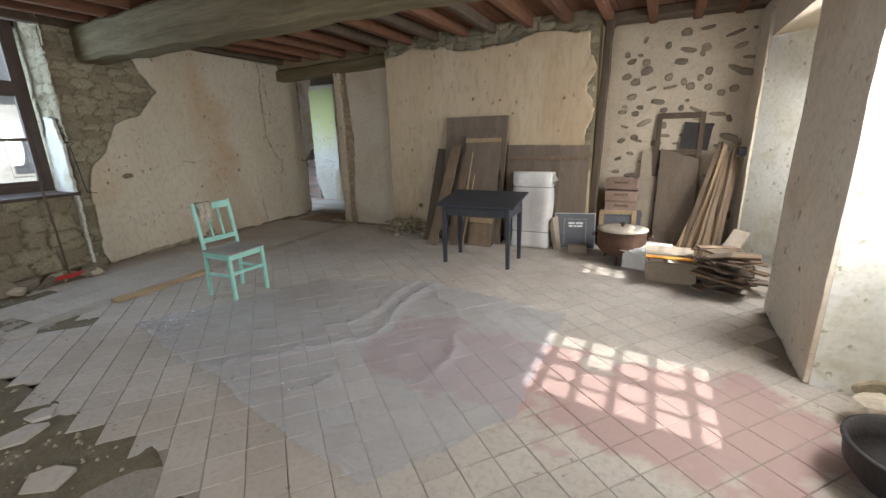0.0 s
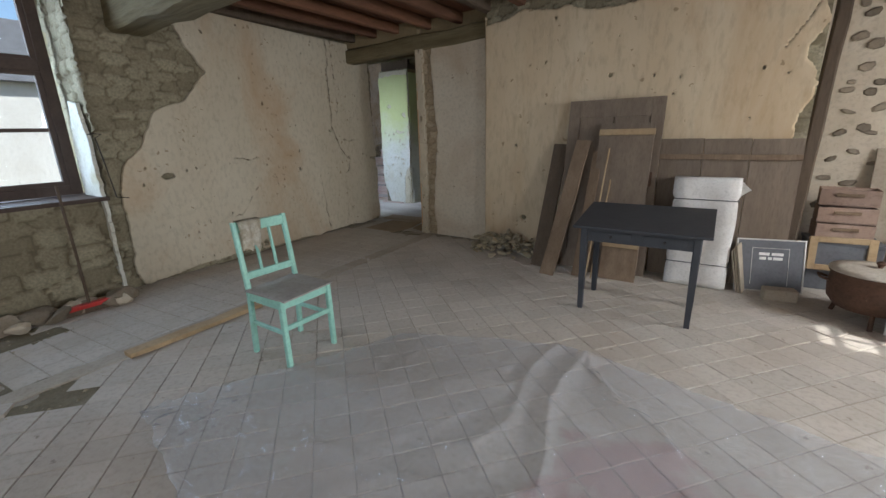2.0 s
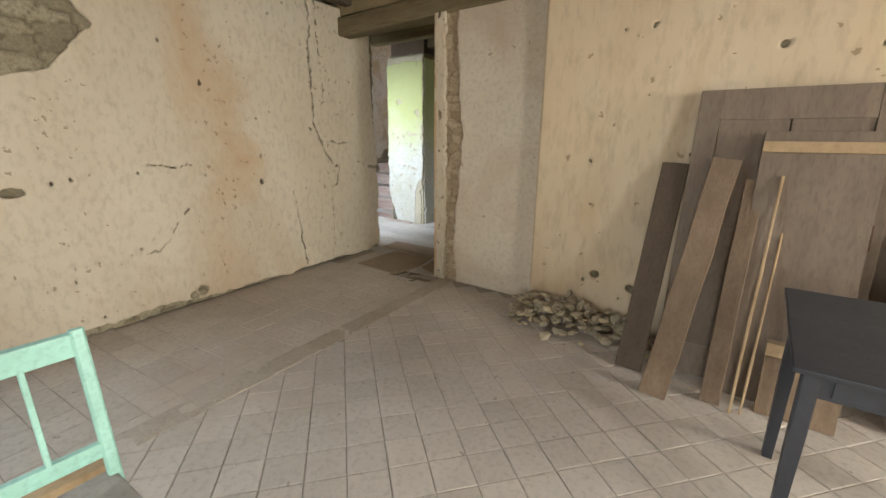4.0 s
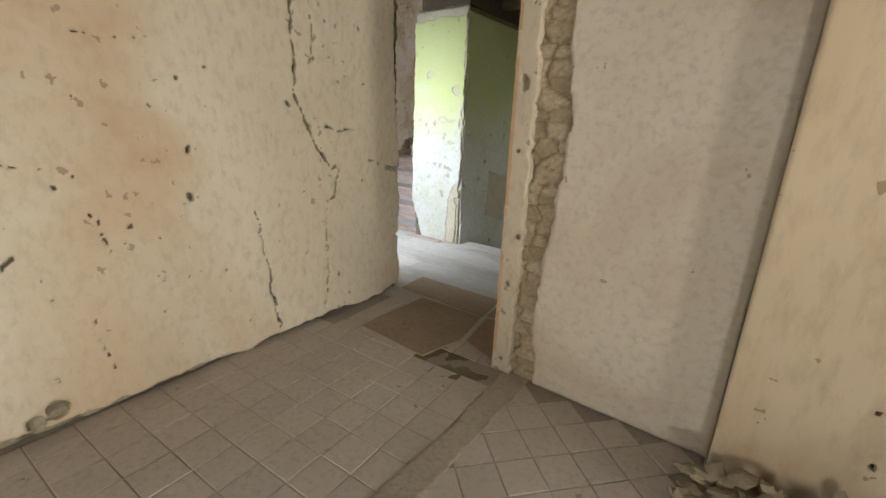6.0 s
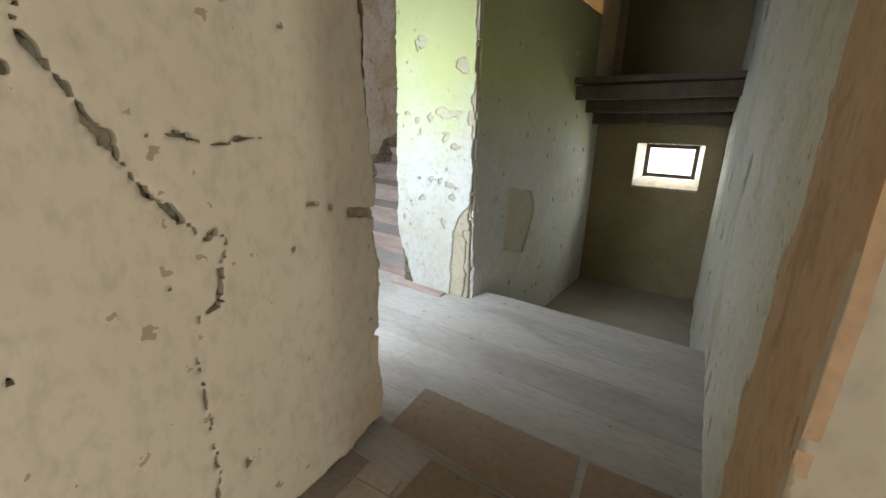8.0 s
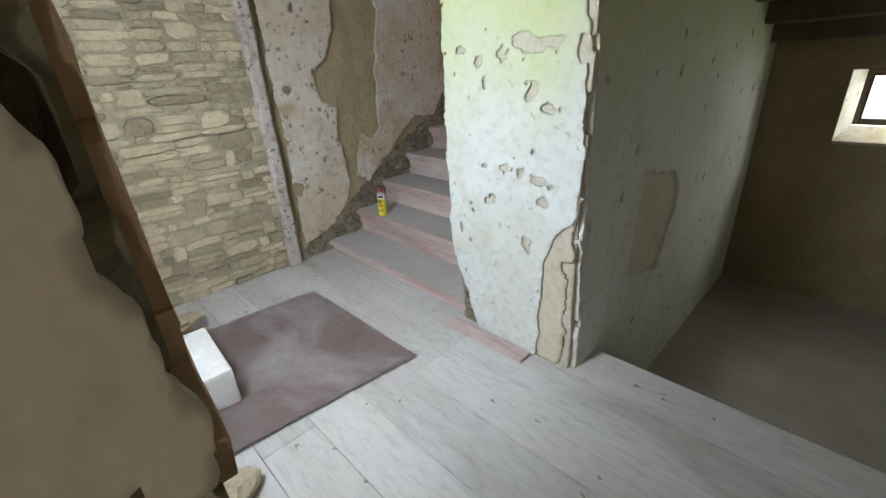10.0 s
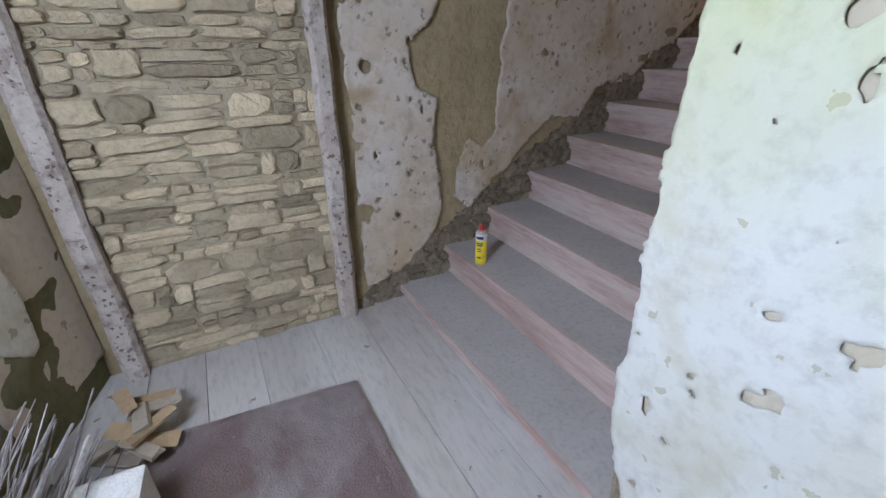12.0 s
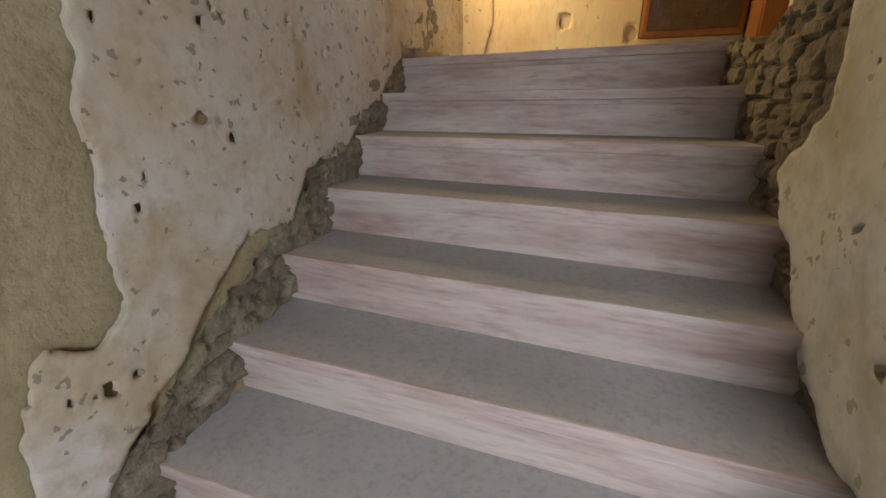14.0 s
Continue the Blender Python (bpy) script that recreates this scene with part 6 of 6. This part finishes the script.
def spray_can():
    c = thing("spray_can", pose(-9.11, 8.64, 0.2885), "yellow spray can with a red cap on the second step", "can")
    part("body", lathe([(0.031, 0), (0.033, 0.004), (0.033, 0.15)], 28), YELLOW, c, smooth=True)
    part("label", lathe([(0.0332, 0.15), (0.0332, 0.19)], 28), PAPER, c, "white band with a dark logo")
    part("shoulder", lathe([(0.0325, 0.19), (0.027, 0.203), (0.018, 0.21)], 28), ALU, c, smooth=True)
    part("cap", lathe([(0.017, 0.21), (0.017, 0.228), (0.010, 0.24)], 18), RED, c, smooth=True)
    for z, w, mt in ((0.165, 0.045, BLUE), (0.135, 0.04, BLUE), (0.122, 0.036, BLUE), (0.10, 0.022, BLUE), (0.085, 0.026, RED), (0.045, 0.024, BLUE)):
        bm = bmesh.new()
        arc = w / 0.033 / 2
        n = 6
        base = math.radians(-52)
        vs = [[bm.verts.new((0.0338 * math.cos(base - arc + 2 * arc * i / n), 0.0338 * math.sin(base - arc + 2 * arc * i / n), z + dz)) for i in range(n + 1)] for dz in (-0.004, 0.005 if z < 0.16 else 0.014)]
        for i in range(n):
            bm.faces.new((vs[0][i], vs[0][i + 1], vs[1][i + 1], vs[1][i]))
        part("print_bar", bm, mt, c)


spray_can()

# stair head
mr = thing("wall_mirror", pose(-7.63, 12.22, 1.90), "dark panel in a rounded wooden frame on the landing", "mirror")
fo = bmesh.new()
add_box(fo, (-0.36, -0.02, 0), (0.36, 0.02, 0.9), 0.03)
part("frame", fo, ORANGE, mr)
part("panel", box((-0.31, -0.026, 0.05), (0.31, -0.021, 0.85), 0.002), material("dark_lacquered_panel", (0.055, 0.032, 0.022), (0.10, 0.055, 0.03), rough=0.25, scale=14, fine=60, contrast=0.8, bump=0.3, spec=0.6), mr, "dark glossy panel")
cb = thing("cupboard", pose(-7.17, 12.1, 1.725), "orange-brown lacquered cupboard on the landing", "cupboard")
part("body", box((-0.09, -0.12, 0), (0.15, 0.16, 1.5), 0.008), ORANGE, cb)
part("door", box((-0.08, -0.135, 0.05), (0.14, -0.12, 1.45), 0.004), ORANGE, cb)

# ---- outside the window ----
def yard_house():
    h = thing("farm_building", pose(-19, 3.5, -0.85), "white rendered farm building with a slate roof", "house")
    part("wall", box((-4, -7, 0), (0, 6, 4.2)), RENDERWALL, h)
    bm = bmesh.new()
    vs = [bm.verts.new(p) for p in ((0.4, -7.4, 4.1), (0.4, 6.4, 4.1), (-2, 6.4, 6.2), (-2, -7.4, 6.2), (-4.4, -7.4, 4.1), (-4.4, 6.4, 4.1))]
    for f in ((0, 1, 2, 3), (3, 2, 5, 4), (0, 3, 4), (1, 5, 2), (0, 4, 5, 1)):
        bm.faces.new([vs[i] for i in f])
    bmesh.ops.recalc_face_normals(bm, faces=bm.faces)
    part("roof", bm, ROOFSLATE, h)
    for y in (-4.5, -1.0, 2.5):
        w = part("window", box((0, y, 1.4), (0.04, y + 0.9, 2.7), 0.01), RENDERWALL, h)
        part("pane", box((0.041, y + 0.08, 1.48), (0.05, y + 0.82, 2.62)), SLATE, w)
    part("door", box((0, 4.0, 0), (0.05, 5.0, 2.2), 0.01), DARKWOOD, h)


yard_house()


def shrub(x, y, r, h, seed):
    t = thing("tree", pose(x, y, -0.85), "leafy green tree beyond the yard", "tree")
    bm = tube(bmesh.new(), [(0, 0, 0), (0.05, 0.03, h * 0.35), (0.0, 0.1, h * 0.7)], 0.12, 8, 0.4)
    r2 = random.Random(seed)
    for k in range(5):
        a = k * 1.3
        tube(bm, [(0, 0.03, h * 0.35), (r * 0.4 * math.cos(a), r * 0.4 * math.sin(a), h * 0.6), (r * 0.7 * math.cos(a), r * 0.7 * math.sin(a), h * 0.8)], 0.05, 6, 0.3)
    part("trunk", bm, BEAM, t)
    vs, fs = [], []
    for k in range(2600):
        a, b = r2.uniform(0, 6.28), r2.uniform(-1, 1)
        cl = 0.75 + 0.35 * noise.noise((math.cos(a) * 2 + seed, math.sin(a) * 2, b * 2))
        q = r * cl * r2.uniform(0.45, 1) ** 0.6
        c = Vector((q * math.cos(a) * math.sqrt(1 - b * b), q * math.sin(a) * math.sqrt(1 - b * b), h * 0.65 + h * 0.36 * b * cl))
        e = Euler((r2.uniform(0, 6), r2.uniform(0, 6), r2.uniform(0, 6))).to_matrix()
        s = r2.uniform(0.08, 0.16)
        i = len(vs)
        vs += [c + e @ Vector(p) * s for p in ((-1, 0, 0), (0, -0.5, 0.1), (1, 0, 0), (0, 0.5, 0.1))]
        fs.append((i, i + 1, i + 2, i + 3))
    me = bpy.data.meshes.new("crown")
    me.from_pydata([tuple(v) for v in vs], [], fs)
    me.materials.append(LEAF)
    o = new("crown", me)
    o.parent = t


for x, y, r, h, s in ((-14, 10, 2.4, 5.5, 1), (-24, 14, 4, 9, 2), (-27, -2, 4.5, 10, 3), (-12.5, -5, 2.2, 5, 4), (-9.5, 1.5, 1.0, 2.0, 9)):
    shrub(x, y, r, h, s)

# ---- stones, boards and tiles ----
def stone_mesh(seed, rounding=0.2):
    r2 = random.Random(seed)
    bm = bmesh.new()
    n = 7
    rim0, rim1, top = [], [], []
    for i in range(n):
        a = 2 * math.pi * (i + r2.uniform(-0.2, 0.2)) / n
        x, z = math.cos(a), math.sin(a)
        k = min(1 / max(abs(x), 1e-3), 1 / max(abs(z), 1e-3)) * 0.5
        x, z = x * (k * (1 - rounding) + 0.5 * rounding), z * (k * (1 - rounding) + 0.5 * rounding)
        rim0.append(bm.verts.new((x, 0.6, z)))
        rim1.append(bm.verts.new((x, -0.15 + r2.uniform(-0.1, 0.1), z)))
        top.append(bm.verts.new((x * 0.78, -0.42 + r2.uniform(-0.14, 0.1), z * 0.74)))
    for i in range(n):
        j = (i + 1) % n
        bm.faces.new((rim0[i], rim0[j], rim1[j], rim1[i]))
        bm.faces.new((rim1[i], rim1[j], top[j], top[i]))
    bm.faces.new(top)
    bmesh.ops.recalc_face_normals(bm, faces=bm.faces)
    me = bpy.data.meshes.new("stone")
    bm.to_mesh(me)
    bm.free()
    return me


def piece(name, me, mat, parent, m):
    o = new(name, me)
    if not me.materials:
        me.materials.append(mat)
    o.parent = parent
    o.matrix_world = m
    return o




def slab_mesh(seed):
    """A roughly squared wall stone with a split face."""
    r2 = random.Random(seed)
    bm = bmesh.new()
    n = 11
    outline = []
    for i in range(n):
        a = 2 * math.pi * (i + r2.uniform(-0.3, 0.3)) / n
        k = min(1 / max(abs(math.cos(a)), 1e-3), 1 / max(abs(math.sin(a)), 1e-3)) * r2.uniform(0.43, 0.53)
        outline.append((k * math.cos(a), k * math.sin(a)))
    rings = []
    for k, y in ((1, 0.6), (1, -0.1), (0.84, -0.42)):
        rings.append([bm.verts.new((x * k + (r2.uniform(-0.05, 0.05) if y < -0.2 else 0), y + (r2.uniform(-0.16, 0.12) if y < 0.5 else 0), z * (k if k == 1 else r2.uniform(0.74, 0.92)))) for x, z in outline])
    for a, b in zip(rings, rings[1:]):
        for i in range(n):
            bm.faces.new((a[i], a[(i + 1) % n], b[(i + 1) % n], b[i]))
    c = bm.verts.new((r2.uniform(-0.25, 0.25), -0.46 + r2.uniform(-0.18, 0.15), r2.uniform(-0.2, 0.2)))
    for i in range(n):
        bm.faces.new((rings[-1][i], rings[-1][(i + 1) % n], c))
    bmesh.ops.recalc_face_normals(bm, faces=bm.faces)
    me = bpy.data.meshes.new("stone")
    bm.to_mesh(me)
    bm.free()
    return me


square = [slab_mesh(700 + i) for i in range(24)]
r2 = random.Random(8)
z, laid, upper = 0.005, 0, ([], [])
while z < 2.7:
    h = r2.choice((0.035, 0.045, 0.05, 0.06, 0.07, 0.085, 0.11))
    y = 6.90 - r2.uniform(0, 0.06)
    while y < 7.83:
        w = min(r2.choice((0.07, 0.1, 0.13, 0.17, 0.22, 0.3)) * r2.uniform(0.8, 1.2), 7.89 - y)
        cuts = [(0, r2.uniform(0.4, 0.6)), (0.5, 0.5)] if h > 0.065 and r2.random() < 0.45 else [(0, 1.0)]
        if len(cuts) == 2:
            cuts[1] = (cuts[0][1], 1 - cuts[0][1])
        for off, share in cuts:
            hh = h * share
            sm = square[r2.randrange(24)]
            m = pose(-9.425 + r2.uniform(-0.014, 0.010), y + w / 2, z + off * h + hh / 2 + r2.uniform(-0.006, 0.006), 0, 0, 90) @ pose(0, 0, 0, 0, r2.uniform(-2.5, 2.5)) @ Matrix.Diagonal((w - 0.002, 0.042, hh - 0.002, 1))
            if laid < 298:
                piece("stone", sm, STONE, hall_w, m)
            else:
                o = len(upper[0])
                upper[0].extend(tuple(m @ v.co) for v in sm.vertices)
                upper[1].extend(tuple(o + i for i in p.vertices) for p in sm.polygons)
            laid += 1
        y += w
    z += h
if upper[0]:
    me = bpy.data.meshes.new("upper_stones")
    me.from_pydata(upper[0], [], upper[1])
    me.materials.append(STONE)
    us = tagged(new("upper_stones", me), "coursed wall stones higher up", kind="stuff")
    us.parent = hall_w
loose = [stone_mesh(720 + i, 0.45) for i in range(8)]
for me_ in loose:
    me_.materials.append(DARKSTONE)
count = 0
for row in range(19):
    z = 0.25 + row * 0.135
    x = -0.62 + r2.uniform(0, 0.12)
    while x < 0.86:
        w = r2.uniform(0.07, 0.22)
        if r2.random() < 0.72:
            piece("stone", loose[count % 8], DARKSTONE, ne, pose(x + w / 2, 6.612, z + r2.uniform(-0.06, 0.06)) @ pose(0, 0, 0, 0, r2.uniform(-28, 28)) @ Matrix.Diagonal((w * r2.uniform(0.6, 1.1), 0.03, r2.uniform(0.035, 0.10), 1)))
            count += 1
        x += w + r2.uniform(0.03, 0.1)
y = 6.42
k = 0
while y < 8.42:
    w = min(r2.uniform(0.22, 0.31), 8.45 - y)
    xm = r2.uniform(-8.4, -6.6)
    for a, b in ((-9.46, xm), (xm, -5.08)):
        part("floor_board", box((a + 0.001, y + 0.001, -0.03), (b - 0.001, y + w - 0.0015, r2.uniform(-0.0015, 0.001)), 0.002), HALLBOARD, hf)
    y += w


def tile_mesh(s):
    bm = bmesh.new()
    c = 0.004
    rings = [[bm.verts.new((x * (s - d), y * (s - d), z)) for x, y in ((-1, -1), (1, -1), (1, 1), (-1, 1))] for d, z in ((0, -0.03), (0, -c), (c, 0))]
    for a, b in zip(rings, rings[1:]):
        for i in range(4):
            bm.faces.new((a[i], a[(i + 1) % 4], b[(i + 1) % 4], b[i]))
    bm.faces.new(rings[-1])
    me = bpy.data.meshes.new("tile")
    bm.to_mesh(me)
    bm.free()
    me.materials.append(TILE)
    return me


TS, GAP = 0.187, 0.0035
tm = tile_mesh(TS / 2 - GAP / 2)
joined, nparts = [], 0
for field, ang in (("east", 49.5), ("west", 5.0)):
    ca, sa = math.cos(radians(ang)), math.sin(radians(ang))
    for i in range(-60, 61):
        for j in range(-60, 61):
            lx, ly = i * TS, j * TS
            ox, oy = (-4.30, 5.03) if field == "east" else (-5.10, 4.18)
            lx, ly = lx + TS / 2, ly + TS / 2
            x, y = ox + lx * ca - ly * sa, oy + lx * sa + ly * ca
            line = -4.93 - 0.05 * (y - 4.7)
            if not (-6.45 < x < 1.3 and -2.65 < y < 6.6) or (field == "east") != (x > line):
                continue
            if broken_floor(np.array(x), np.array(y)) > 0:
                continue
            if x > 0.85 and not (1.75 < y < 3.1 or 4.2 < y < 5.9) or (x > -5.1 and y > 6.0 and x < -0.9) or (x > -4.0 and x < -0.85 and y > 5.85):
                continue
            m = pose(x, y, random.uniform(-0.0015, 0.0015), random.uniform(-0.35, 0.35), random.uniform(-0.35, 0.35), ang + random.uniform(-0.5, 0.5))
            if nparts < 295 and 2.2 < y < 6.3 and -5.9 < x < -3.0:
                piece("tile", tm, TILE, fl, m)
                nparts += 1
            else:
                joined.append(m)
base_v = [v.co.copy() for v in tm.vertices]
base_f = [tuple(p.vertices) for p in tm.polygons]
vs, fs = [], []
for m in joined:
    o = len(vs)
    vs += [tuple(m @ v) for v in base_v]
    fs += [tuple(o + i for i in f) for f in base_f]
me = bpy.data.meshes.new("tiles")
me.from_pydata(vs, [], fs)
me.materials.append(TILE)
tl = tagged(new("tiles", me), "dusty square terracotta tiles", kind="stuff")
tl.parent = fl
# grit where the tiles are gone
r3 = random.Random(5)
gb = []
gf = []
for k in range(1600):
    x, y = r3.uniform(-6.0, -1.5), r3.uniform(-0.2, 2.0)
    if broken_floor(np.array(x), np.array(y)) < -0.03:
        continue
    s = r3.uniform(0.005, 0.022)
    o = len(gb)
    zz = -0.012
    gb += [(x + r3.uniform(0.6, 1.3) * s * a, y + r3.uniform(0.6, 1.3) * s * b, zz + c * s) for a, b, c in ((1, 0, 0.3), (0, 1, 0.2), (-1, 0, 0.3), (0, -1, 0.2), (0, 0, 1))]
    gf += [(o, o + 1, o + 4), (o + 1, o + 2, o + 4), (o + 2, o + 3, o + 4), (o + 3, o, o + 4)]
me = bpy.data.meshes.new("grit")
me.from_pydata(gb, [], gf)
me.materials.append(BEDDING)
gr = tagged(new("grit", me), "loose grit and crumbs of mortar", kind="stuff")
gr.parent = fl
r4 = random.Random(6)
for k in range(24):
    x, y = r4.uniform(-5.2, -1.5), r4.uniform(0.1, 1.9)
    if broken_floor(np.array(x), np.array(y)) > -0.04:
        s = r4.uniform(0.08, 0.17)
        o = obj("broken_tile", prism([(s * math.cos(a + r4.uniform(-0.3, 0.3)) * r4.uniform(0.6, 1), s * math.sin(a) * r4.uniform(0.7, 1)) for a in (0, 1.2, 2.4, 3.7, 5.0)], -0.02, 0.004), TILE, None, "broken tile fragment lying loose", "tile", group="broken tiles")
        o.matrix_world = pose(x, y, 0.006, r4.uniform(-5, 5), r4.uniform(-5, 5), r4.uniform(0, 360))
